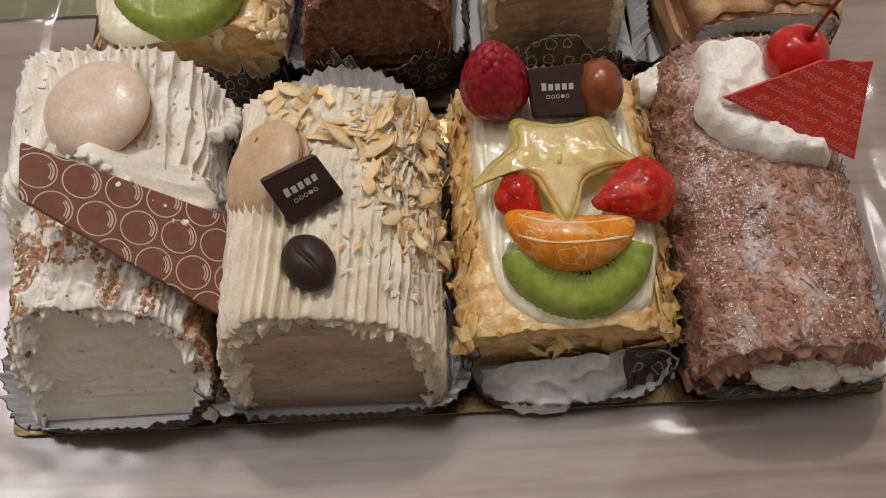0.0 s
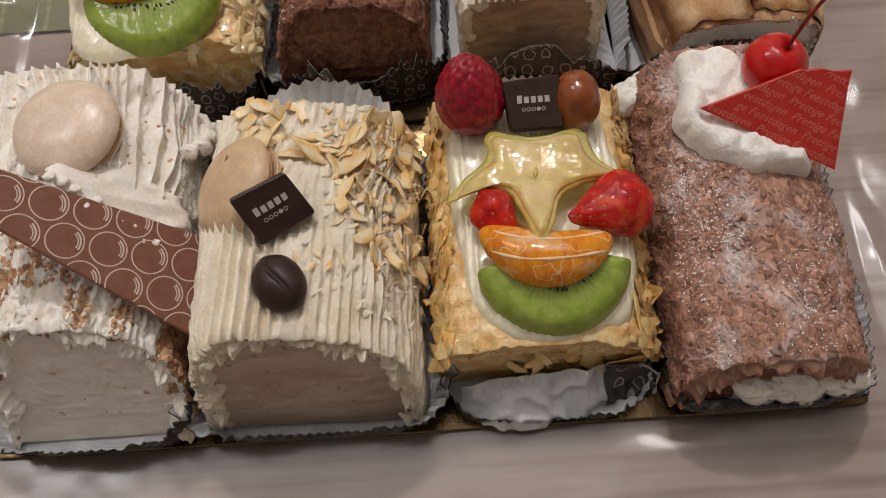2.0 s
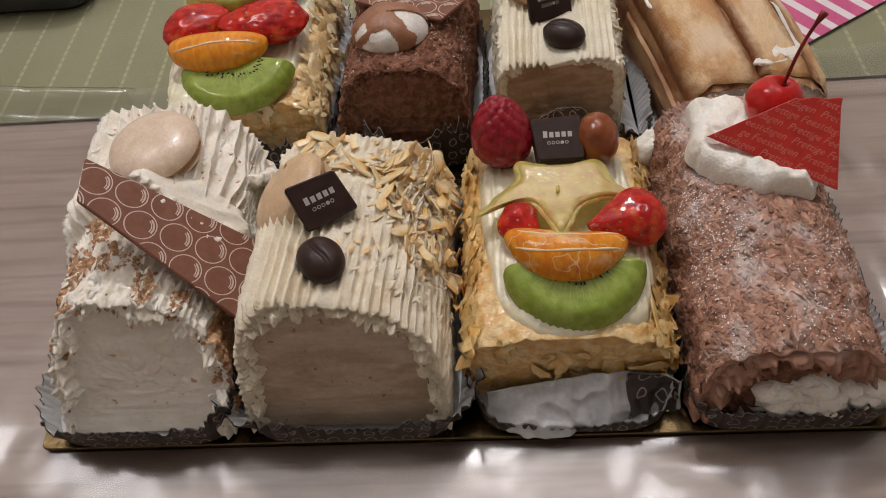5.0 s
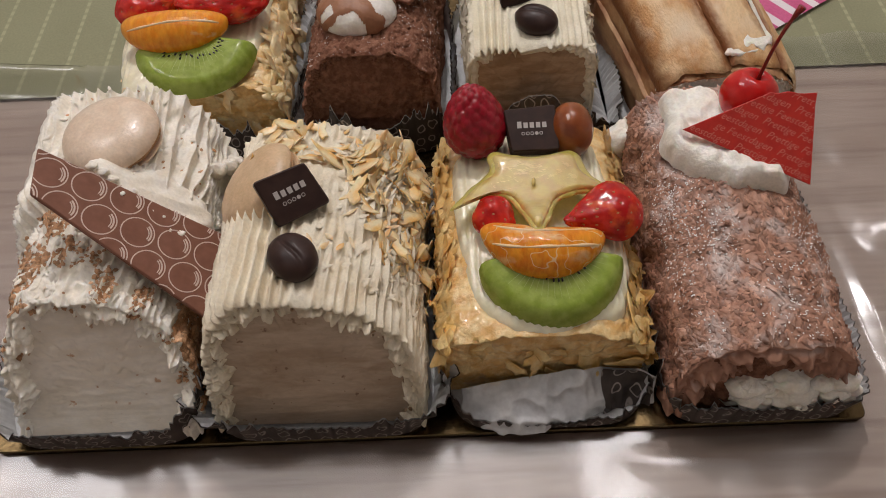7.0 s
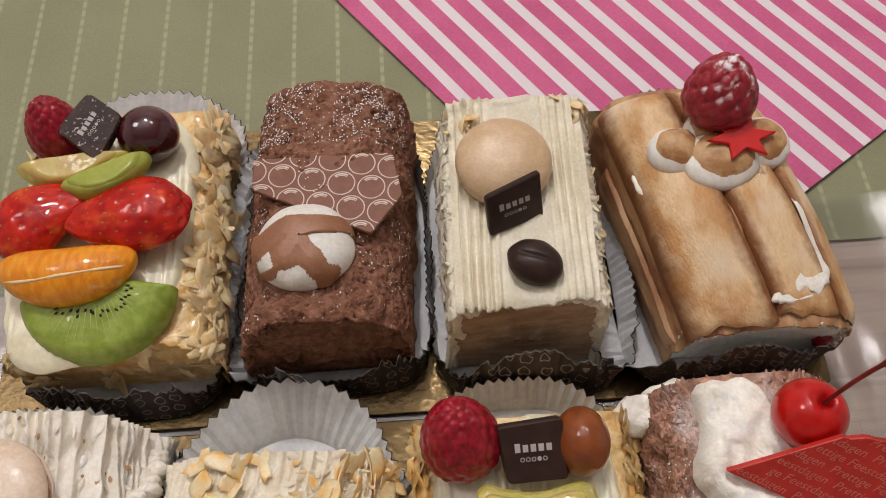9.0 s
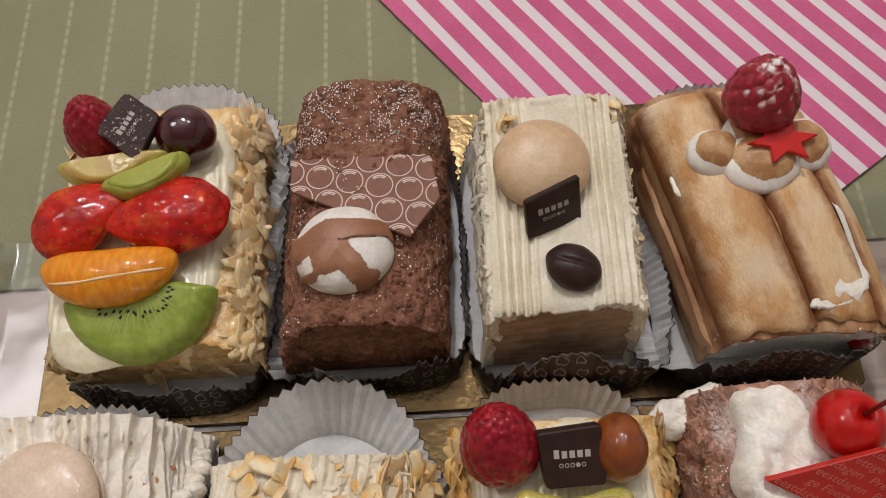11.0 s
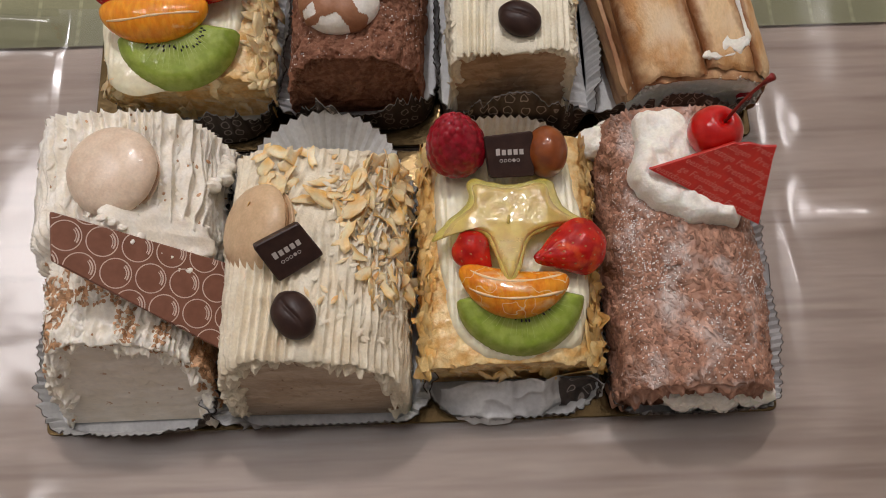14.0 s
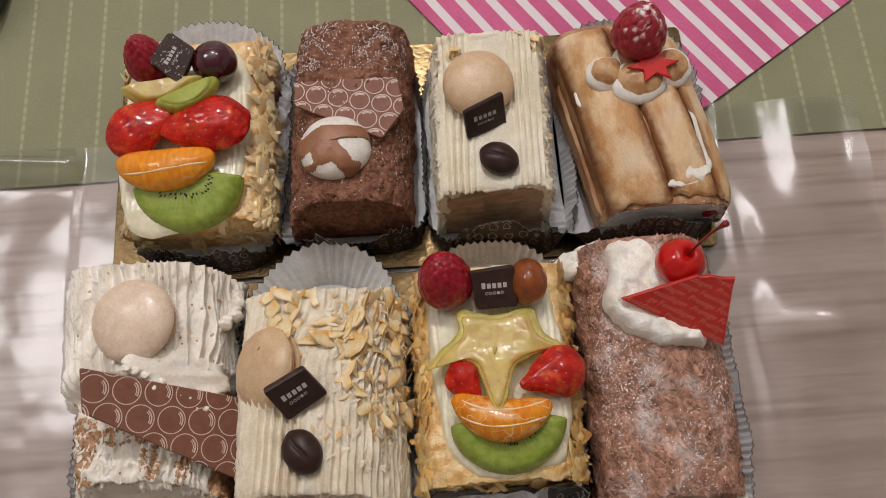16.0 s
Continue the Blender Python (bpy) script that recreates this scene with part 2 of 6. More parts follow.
STARF = material("star_fruit_flesh", (0.78, 0.61, 0.17), (0.72, 0.50, 0.15), 0.005, 0.3, 0.6, 0.003, coat=1.0, sss=0.3, sss_colour=(1, 0.9, 0.4), transmission=0.32, spec=0.2, glaze=0.0006)
STARF_GREEN = material("green_fruit_flesh", (0.50, 0.54, 0.10), (0.42, 0.48, 0.07), 0.006, 0.35, 0.4, 0.002, coat=0.8, sss=0.3, sss_colour=(0.8, 1, 0.3), transmission=0.25, spec=0.1)
PITH = material("mandarin_pith", (0.86, 0.66, 0.42), (0.84, 0.56, 0.28), 0.002, 0.6, 0.3, 0.001)
STARF_RIM = material("star_fruit_skin", (0.72, 0.60, 0.12), (0.60, 0.54, 0.09), 0.006, 0.3, 0.5, 0.002, coat=1.0, transmission=0.35, spec=0.2, glaze=0.0006)
CHERRY = material("cocktail_cherry", (0.56, 0.008, 0.006), (0.46, 0.004, 0.004), 0.006, 0.35, 0.05, 0.002, sss=0.2, sss_colour=(1, 0.1, 0.05), coat=1.0, spec=0.05, glaze=0.0003)
DARK_CHERRY = material("dark_cherry", (0.040, 0.003, 0.007), (0.06, 0.004, 0.008), 0.006, 0.08, 0.02, 0.002, coat=1.0)
STEM = material("cherry_stem", (0.26, 0.012, 0.008), (0.16, 0.010, 0.006), 0.004, 0.35, 0.2, 0.001)
GRAPE = material("glazed_grape_skin", (0.34, 0.085, 0.016), (0.22, 0.05, 0.012), 0.006, 0.3, 0.05, 0.002, sss=0.25, coat=1.0, transmission=0.2, spec=0.1, glaze=0.0004)
RED = material("red_chocolate", (0.56, 0.028, 0.016), (0.50, 0.020, 0.013), 0.006, 0.42, 0.15, 0.002)
RED_TEXT = material("pale_red_print", (0.66, 0.20, 0.15), (0.60, 0.15, 0.11), 0.003, 0.5, 0.1, 0.001)
STAR_RED = material("red_sugar_star", (0.62, 0.010, 0.008), (0.58, 0.010, 0.008), 0.004, 0.4, 0.1, 0.001)
SHAVE = material("milk_chocolate_shavings", (0.45, 0.245, 0.165), (0.31, 0.150, 0.095), 0.004, 0.6, 0.3, 0.001, random_amount=0.4, island=True)
add_mask(SHAVE, (0.76, 0.69, 0.65), noise_mask(0.012, 0.50, 0.72, 14.0, 0.5, up=(0.45, 1.05)))
SUGAR = material("powdered_sugar", (0.86, 0.83, 0.80), (0.80, 0.77, 0.74), 0.001, 0.8, 0.5, 0.0004)
MALLOW = material("meringue_drop", (0.86, 0.83, 0.77), (0.78, 0.74, 0.66), 0.005, 0.5, 0.5, 0.0012, sss=0.1)
CARAMEL = material("caramel_sauce", (0.35, 0.160, 0.082), (0.29, 0.125, 0.060), 0.006, 0.45, 0.4, 0.0012)
SPONGE = material("toasted_sponge_finger", (0.76, 0.54, 0.30), (0.56, 0.29, 0.105), 0.009, 0.55, 0.9, 0.0007, low=0.40, high=0.60, stretch=(1, 0.45, 1))
add_mask(SPONGE, (0.76, 0.60, 0.41), noise_mask(0.013, 0.50, 0.68, 5.0, 0.9, stretch=(1, 0.5, 1)))
SPONGE_DARK = material("browned_sponge_finger", (0.34, 0.15, 0.06), (0.56, 0.34, 0.17), 0.008, 0.6, 0.7, 0.0008, stretch=(1, 0.4, 1))
MERINGUE = material("toasted_meringue", (0.90, 0.87, 0.81), (0.86, 0.80, 0.71), 0.006, 0.4, 0.3, 0.002, sss=0.1)
TOAST = material("torched_meringue", (0.58, 0.36, 0.17), (0.40, 0.19, 0.07), 0.005, 0.5, 0.3, 0.001)
PAPER = material("white_liner_paper", (0.60, 0.605, 0.60), (0.52, 0.525, 0.53), 0.008, 0.5, 0.35, 0.0015)
GOLD = material("gold_foil_board", (0.135, 0.094, 0.045), (0.105, 0.072, 0.034), 0.010, 0.26, 0.4, 0.0022, metal=1.0, depth=0.0004)
BLACK = material("black_plastic", (0.02, 0.02, 0.022), (0.03, 0.03, 0.03), 0.01, 0.45, 0.2, 0.002)
WALL = material("painted_wall", (0.76, 0.73, 0.69), (0.72, 0.69, 0.65), 0.3, 0.9, 0.1, 0.02)
FLOOR = material("wooden_floor", (0.30, 0.20, 0.13), (0.24, 0.15, 0.09), 0.2, 0.5, 0.1, 0.02, stretch=(0.2, 1, 1))
WHITE = material("white_enamel", (0.78, 0.765, 0.75), None, 0.05, 0.4)


def wood_material():
    m = material("wood_laminate", (0.47, 0.382, 0.322), (0.38, 0.298, 0.244), 0.020, 0.36, 0.1, 0.0015, stretch=(0.10, 1, 1), spec=0.4, detail=7.0, low=0.34, high=0.66, depth=0.0002)
    add_mask(m, (0.255, 0.185, 0.145), noise_mask(0.0055, 0.50, 0.74, 8.0, 0.2, stretch=(0.04, 1, 1)))
    return m


def stripes(m, colour, axis_angle, period, width, offset, soft=0.02, stitch=0.0):
    """Straight stripes across a cloth or paper, at an angle from the x axis."""
    def build(n, link):
        co = n.new("ShaderNodeTexCoord")
        mp = n.new("ShaderNodeMapping")
        mp.vector_type = "POINT"
        mp.inputs["Rotation"].default_value = (0, 0, -radians(axis_angle))
        mp.inputs["Scale"].default_value = (1, 1, 1)
        link(co.outputs["Object"], mp.inputs["Vector"])
        sp = n.new("ShaderNodeSeparateXYZ")
        link(mp.outputs["Vector"], sp.inputs["Vector"])
        a = n.new("ShaderNodeMath")
        a.operation = "ADD"
        a.inputs[1].default_value = 100 * period - offset
        link(sp.outputs["X"], a.inputs[0])
        d = n.new("ShaderNodeMath")
        d.operation = "DIVIDE"
        d.inputs[1].default_value = period
        link(a.outputs[0], d.inputs[0])
        f = n.new("ShaderNodeMath")
        f.operation = "FRACT"
        link(d.outputs[0], f.inputs[0])
        pp = n.new("ShaderNodeMath")
        pp.operation = "PINGPONG"
        pp.inputs[1].default_value = 0.5
        link(f.outputs[0], pp.inputs[0])
        r = n.new("ShaderNodeMapRange")
        r.inputs["From Min"].default_value, r.inputs["From Max"].default_value = width / 2 + soft, width / 2
        link(pp.outputs[0], r.inputs["Value"])
        if not stitch:
            return r.outputs["Result"]
        w, q, gap, both = (n.new(k) for k in ("ShaderNodeMath", "ShaderNodeMath", "ShaderNodeMapRange", "ShaderNodeMath"))
        w.operation, q.operation, both.operation = "MULTIPLY", "SINE", "MULTIPLY"
        w.inputs[1].default_value = 2 * math.pi / stitch
        gap.inputs["From Min"].default_value, gap.inputs["From Max"].default_value, gap.inputs["To Min"].default_value = -0.8, 0.2, 0.35
        link(sp.outputs["Y"], w.inputs[0]), link(w.outputs[0], q.inputs[0]), link(q.outputs[0], gap.inputs["Value"])
        link(r.outputs["Result"], both.inputs[0]), link(gap.outputs["Result"], both.inputs[1])
        return both.outputs[0]
    return add_mask(m, colour, build)


def edge_brown(m, colour, a, b):
    """Toasted brown along both long edges of a strip, by its own length and width."""
    def build(n, link):
        uv, sp, pp, ns, ad, r = (n.new(k) for k in ("ShaderNodeUVMap", "ShaderNodeSeparateXYZ", "ShaderNodeMath", "ShaderNodeTexNoise", "ShaderNodeMath", "ShaderNodeMapRange"))
        link(uv.outputs["UV"], sp.inputs["Vector"])
        pp.operation, pp.inputs[1].default_value = "PINGPONG", 0.5
        link(sp.outputs["X"], pp.inputs[0])
        ns.inputs["Scale"].default_value, ns.inputs["Detail"].default_value = 7.0, 5.0
        link(uv.outputs["UV"], ns.inputs["Vector"])
        ad.operation = "MULTIPLY_ADD"
        ad.inputs[1].default_value = -0.22
        link(ns.outputs["Fac"], ad.inputs[0]), link(pp.outputs[0], ad.inputs[2])
        r.inputs["From Min"].default_value, r.inputs["From Max"].default_value = a, b
        link(ad.outputs[0], r.inputs["Value"])
        return r.outputs["Result"]
    return add_mask(m, colour, build)


edge_brown(SPONGE, (0.25, 0.095, 0.028), 0.13, -0.06)
WOOD = wood_material()
CLOTH = material("green_woven_cloth", (0.275, 0.272, 0.160), (0.25, 0.247, 0.143), 0.05, 0.8, 0.5, 0.0009)
stripes(CLOTH, (0.385, 0.37, 0.225), 0, 0.0168, 0.07, 0.151, stitch=0.0046)
NAPKIN = material("pink_striped_paper", (0.62, 0.115, 0.26), (0.55, 0.09, 0.22), 0.03, 0.7, 0.3, 0.0012)
stripes(NAPKIN, (0.76, 0.68, 0.70), 34.5, 0.01114, 0.35, 0.2846, 0.03)


def printed_liner():
    """Dark brown paper with thin pale loops."""
    m = material("printed_liner_paper", (0.042, 0.030, 0.024), (0.055, 0.040, 0.032), 0.006, 0.5, 0.2, 0.0015)

    def build(n, link):
        uv = n.new("ShaderNodeUVMap")
        ns = n.new("ShaderNodeTexNoise")
        ns.inputs["Scale"].default_value = 220
        mixv = n.new("ShaderNodeMix")
        mixv.data_type = "VECTOR"
        mixv.inputs["Factor"].default_value = 0.0016
        link(uv.outputs["UV"], ns.inputs["Vector"])
        link(uv.outputs["UV"], mixv.inputs["A"]), link(ns.outputs["Color"], mixv.inputs["B"])
        v = n.new("ShaderNodeTexVoronoi")
        v.inputs["Scale"].default_value, v.inputs["Randomness"].default_value = 185, 0.42
        link(mixv.outputs["Result"], v.inputs["Vector"])
        d = n.new("ShaderNodeMath")
        d.operation = "SUBTRACT"
        d.inputs[1].default_value = 0.31
        link(v.outputs["Distance"], d.inputs[0])
        a = n.new("ShaderNodeMath")
        a.operation = "ABSOLUTE"
        link(d.outputs[0], a.inputs[0])
        r = n.new("ShaderNodeMapRange")
        r.inputs["From Min"].default_value, r.inputs["From Max"].default_value = 0.046, 0.022
        r.inputs["To Max"].default_value = 0.8
        link(a.outputs[0], r.inputs["Value"])
        return r.outputs["Result"]
    return add_mask(m, (0.40, 0.35, 0.31), build)


LINER_DARK = printed_liner()


def film_material():
    """Thin clear film: it lets light through and shines."""
    m = bpy.data.materials.new("clear_film")
    m.use_nodes = True
    n, link = m.node_tree.nodes, m.node_tree.links.new
    n.remove(n["Principled BSDF"])
    t, g, mx = n.new("ShaderNodeBsdfTransparent"), n.new("ShaderNodeBsdfGlossy"), n.new("ShaderNodeMixShader")
    t.inputs["Color"].default_value = (0.97, 0.97, 0.97, 1)
    g.inputs["Roughness"].default_value = 0.17
    f = n.new("ShaderNodeFresnel")
    f.inputs["IOR"].default_value = 2.0
    co, ns, bp = n.new("ShaderNodeTexCoord"), n.new("ShaderNodeTexNoise"), n.new("ShaderNodeBump")
    ns.inputs["Scale"].default_value, ns.inputs["Detail"].default_value = 38, 2
    bp.inputs["Strength"].default_value, bp.inputs["Distance"].default_value = 0.5, 0.0017
    link(co.outputs["Object"], ns.inputs["Vector"]), link(ns.outputs["Fac"], bp.inputs["Height"])
    link(bp.outputs["Normal"], g.inputs["Normal"])
    link(f.outputs["Fac"], mx.inputs["Fac"]), link(t.outputs["BSDF"], mx.inputs[1]), link(g.outputs["BSDF"], mx.inputs[2])
    link(mx.outputs["Shader"], n["Material Output"].inputs["Surface"])
    return m


FILM = film_material()

# ---- mesh helpers ----


def mesh_object(name, verts, faces, mat, smooth=True, uvs=None):
    me = bpy.data.meshes.new(name)
    me.from_pydata([tuple(map(float, v)) for v in verts], [], [tuple(map(int, f)) for f in faces])
    if smooth:
        me.polygons.foreach_set("use_smooth", [True] * len(me.polygons))
    if uvs is not None:
        layer = me.uv_layers.new(name="UVMap")
        ids = np.zeros(len(me.loops), int)
        me.loops.foreach_get("vertex_index", ids)
        layer.data.foreach_set("uv", np.asarray(uvs, float)[ids].ravel())
    me.materials.append(mat)
    return new(name, me)


def thing(name, base, label, category, group="", kind=""):
    ob = new(name)
    ob.empty_display_size = 0.01
    ob.location = base
    return tagged(ob, label, category, group, kind)


def under(ob, parent, label=""):
    """Hangs a part, built where it stands in the room, under its thing."""
    ob.parent = parent
    if parent.type == "EMPTY":
        ob.matrix_parent_inverse = Matrix.Translation(parent.location).inverted()
    if label:
        ob["label"] = label
    return ob


def grid_faces(rows, cols, closed=False, first=0):
    i = np.arange(rows - 1)[:, None]
    j = np.arange(cols if closed else cols - 1)[None, :]
    k = (j + 1) % cols
    f = np.stack([i * cols + j, i * cols + k, (i + 1) * cols + k, (i + 1) * cols + j], -1)
    return (f.reshape(-1, 4) + first).tolist()


def grid_normals(g):
    du = np.gradient(g, axis=1)
    dv = np.gradient(g, axis=0)
    n = np.cross(du, dv)
    return n / np.maximum(np.linalg.norm(n, axis=-1, keepdims=True), 1e-12)


def grid_part(name, g, mat, parent, label="", closed=False, uvs=None):
    rows, cols = g.shape[:2]
    ob = mesh_object(name, g.reshape(-1, 3), grid_faces(rows, cols, closed), mat, True, uvs)
    return under(ob, parent, label) if parent else ob


def moved(verts, m):
    v = np.asarray(verts, float)
    a = np.array(m)
    return v @ a[:3, :3].T + a[:3, 3]


def axes(origin, x_way, z_way):
    """A pose with its z along z_way and its x as near to x_way as can be."""
    z = Vector(z_way).normalized()
    x = Vector(x_way)
    x = (x - z * x.dot(z)).normalized()
    y = z.cross(x)
    m = Matrix((x, y, z)).transposed().to_4x4()
    m.translation = origin
    return m


def sphere_grid(nu, nv):
    u = np.linspace(0, 2 * np.pi, nu, endpoint=False)[None, :]
    v = np.linspace(0.02, np.pi - 0.02, nv)[:, None]
    return np.stack([np.sin(v) * np.cos(u), np.sin(v) * np.sin(u), np.cos(v) * np.ones_like(u)], -1)


def ball(name, m, radii, mat, parent=None, label="", shape=None, nu=40, nv=24):
    """A closed round body; shape(unit points) gives the points before the pose m."""
    s = sphere_grid(nu, nv)
    p = s * np.array(radii) if shape is None else shape(s) * np.array(radii)
    verts = moved(p.reshape(-1, 3), m)
    faces = grid_faces(nv, nu, True)
    faces = [f[::-1] for f in faces]
    faces.append(list(range(nu)))
    faces.append(list(range((nv - 1) * nu, nv * nu))[::-1])
    ob = mesh_object(name, verts, faces, mat)
    return under(ob, parent, label) if parent else ob


def slab(name, outline, thick, m, mat, parent=None, label="", bevel=0.0004, lift=None):
    """A plate from an outline in its own plane, with softened edges; lift(x, y) bends it."""
    o = np.asarray(outline, float)
    nxt, prv = np.roll(o, -1, 0), np.roll(o, 1, 0)
    t = nxt - prv
    t /= np.maximum(np.linalg.norm(t, axis=1, keepdims=True), 1e-9)
    nrm = np.stack([t[:, 1], -t[:, 0]], 1)
    area = 0.5 * np.sum(o[:, 0] * nxt[:, 1] - o[:, 1] * nxt[:, 0])
    if area < 0:
        nrm = -nrm
    loops = []
    for inset, z in ((bevel, 0), (0, bevel), (0, thick - bevel), (bevel, thick)):
        q = o - nrm * inset
        loops.append(np.column_stack([q, np.full(len(q), z)]))
    n = len(o)
    c = o.mean(0)
    verts = np.concatenate(loops + [[[c[0], c[1], 0]], [[c[0], c[1], thick]]])
    if lift is not None:
        verts[:, 2] += lift(verts[:, 0], verts[:, 1])
    faces = grid_faces(4, n, True)
    faces += [(4 * n, (i + 1) % n, i) for i in range(n)] + [(4 * n + 1, 3 * n + i, 3 * n + (i + 1) % n) for i in range(n)]
    if area < 0:
        faces = [f[::-1] for f in faces]
    ob = mesh_object(name, moved(verts, m), faces, mat, smooth=False)
    return under(ob, parent, label) if parent else ob


def rounded(points, radius, steps=4):
    """A polygon with its corners rounded."""
    p = [np.array(q, float) for q in points]
    out = []
    for i, q in enumerate(p):
        a, b = p[i - 1] - q, p[(i + 1) % len(p)] - q
        la, lb = np.linalg.norm(a), np.linalg.norm(b)
        r = min(radius, la * 0.45, lb * 0.45)
        s, e = q + a / la * r, q + b / lb * r
        for k in range(steps + 1):
            t = k / steps
            out.append((1 - t) ** 2 * s + 2 * t * (1 - t) * q + t * t * e)
    return np.array(out)


def inside(poly, pts):
    """Which points lie inside a polygon."""
    poly, pts = np.asarray(poly), np.asarray(pts)
    hit = np.zeros(len(pts), bool)
    for i in range(len(poly)):
        (x0, y0), (x1, y1) = poly[i - 1], poly[i]
        if y0 == y1:
            continue
        cross = ((y0 > pts[:, 1]) != (y1 > pts[:, 1])) & (pts[:, 0] < (x1 - x0) * (pts[:, 1] - y0) / (y1 - y0) + x0)
        hit ^= cross
    return hit


def box_part(name, lo, hi, mat, parent=None, label="", bevel=0.002):
    bm = bmesh.new()
    bmesh.ops.create_cube(bm, size=1)
    for v in bm.verts:
        v.co = Vector([(lo[k] + hi[k]) / 2 + v.co[k] * (hi[k] - lo[k]) for k in range(3)])
    if bevel:
        bmesh.ops.bevel(bm, geom=bm.edges[:], offset=bevel, segments=2, affect="EDGES")
    me = bpy.data.meshes.new(name)
    bm.to_mesh(me)
    bm.free()
    me.materials.append(mat)
    ob = new(name, me)
    return under(ob, parent, label) if parent else ob


# ---- the room ----
def sheet(name, lo, hi, z, nx, ny, mat, wave=None, thick=0.0):
    x, y = np.meshgrid(np.linspace(lo[0], hi[0], nx), np.linspace(lo[1], hi[1], ny))
    g = np.stack([x, y, np.full_like(x, z)], -1)
    if wave is not None:
        g[..., 2] += wave(g)
    return grid_part(name, g, mat, None)


ROOM = 2.2
tagged(box_part("floor", (-ROOM, -ROOM, -0.80), (ROOM, ROOM, -0.75), FLOOR, bevel=0), "brown wooden floor under the table", "floor", kind="structure")
tagged(box_part("ceiling", (-ROOM, -ROOM, 1.95), (ROOM, ROOM, 2.0), WHITE, bevel=0), "plain white ceiling with one lamp", "ceiling", kind="structure")
for nm, lo, hi in (("wall_north", (-ROOM, ROOM, -0.75), (ROOM, ROOM + 0.1, 1.95)), ("wall_south", (-ROOM, -ROOM - 0.1, -0.75), (ROOM, -ROOM, 1.95)),
                   ("wall_east", (ROOM, -ROOM, -0.75), (ROOM + 0.1, ROOM, 1.95)), ("wall_west", (-ROOM - 0.1, -ROOM, -0.75), (-ROOM, ROOM, 1.95))):
    tagged(box_part(nm, lo, hi, WALL, bevel=0), "plain warm white painted wall", "wall", kind="structure")

table = thing("table", (0, 0.15, -0.75), "light brown wood laminate table with fine grain", "table")
box_part("tabletop", (-0.80, -0.35, -0.03), (0.80, 0.65, 0.0), WOOD, table, bevel=0.003)
for sx in (-0.72, 0.72):
    for sy in (-0.28, 0.58):
        box_part("leg", (sx - 0.03, sy - 0.03, -0.75), (sx + 0.03, sy + 0.03, -0.03), WOOD, table, bevel=0.003)

lamp = thing("ceiling_lamp", (-0.02, 0.80, 1.95), "white ceiling lamp with three bulbs on thin arms", "lamp")
ball("canopy", Matrix.Translation((-0.02, 0.80, 1.935)), (0.09, 0.09, 0.018), WHITE, lamp, nu=24, nv=10)
for bx, by, bz, watts, radius in BULBS:
    a, b = Vector((-0.02, 0.80, 1.935)), Vector((bx, by, bz + 0.10))
    arm = ball("arm", axes((a + b) / 2, (0, 1, 0.2), b - a), (0.008, 0.008, (b - a).length / 2 + 0.01), WHITE, lamp, nu=10, nv=8)
    ball("socket", Matrix.Translation((bx, by, bz + 0.08)), (0.02, 0.02, 0.03), WHITE, arm, nu=14, nv=8)

runner = sheet("table_runner", (-0.80, 0.156), (0.80, 0.52), 0.0008, 260, 60, CLOTH, lambda g: 0.0003 * vnoise(g, 0.03, 4))
tagged(runner, "sage green woven table runner with pale stripes", "table runner")
hem = sheet("hem", (-0.80, 0.1556), (0.80, 0.1572), 0.0013, 200, 3, CLOTH)
under(hem, runner)

corner, way_a, way_b = np.array([0.0854, 0.1355]), np.array([-0.59, 0.807]), np.array([0.835, 0.55])
ga, gb = np.meshgrid(np.linspace(0, 0.33, 60), np.linspace(0, 0.33, 60))
flat = corner + ga[..., None] * way_a + gb[..., None] * way_b
napkin_grid = np.concatenate([flat, np.full((60, 60, 1), 0.0023)], -1)
napkin_grid[..., 2] += 0.0004 * vnoise(napkin_grid, 0.05, 9)
tagged(grid_part("paper_napkin", napkin_grid[:, ::-1], NAPKIN, None), "pink and white diagonally striped paper napkin on the green runner", "napkin")


def film_wave(g):
    x, y = g[..., 0], g[..., 1]
    ragged = 0.006 * np.maximum(0, vnoise(g, 0.035, 21)) ** 2
    folds = 0.0035 * np.abs(vnoise(g * np.array([1.0, 0.6, 1]), 0.022, 3)) ** 1.5
    away = np.maximum(np.maximum(np.abs(x) - 0.132, -y - 0.002), 0)
    rise = 0.5 + 0.5 * smoothstep(0, 0.02, away)
    under_tray = (np.abs(x) < 0.139) & (y > -0.003)
    left_crest = 0.008 * np.exp(-((y - 0.163 + 0.10 * (x + 0.15)) / 0.006) ** 2) * (x < -0.118)
    calm = 1 - 0.75 * smoothstep(0.004, -0.004, y) * smoothstep(0.15, 0.12, np.abs(x))
    return np.where(under_tray, 0.0, (ragged + folds) * (1 - 0.65 * smoothstep(-0.125, -0.140, x)) * calm * rise * smoothstep(0, 0.008, away) + left_crest)


film_sheet = sheet("cellophane", (-0.215, -0.040), (0.205, 0.172), 0.0028, 210, 110, FILM, film_wave)
film_sheet.visible_shadow = False
tagged(film_sheet, "clear crinkled cellophane opened out on the table", "plastic film")

black = thing("black_case", (-0.23, 0.30, 0.0012), "black plastic case with rounded corners on the runner", "case")
slab("shell", rounded([(-0.30, 0.236), (-0.186, 0.236), (-0.179, 0.256), (-0.179, 0.40), (-0.30, 0.40)], 0.012), 0.03, Matrix.Translation((0, 0, 0.0012)), BLACK, black, bevel=0.003)


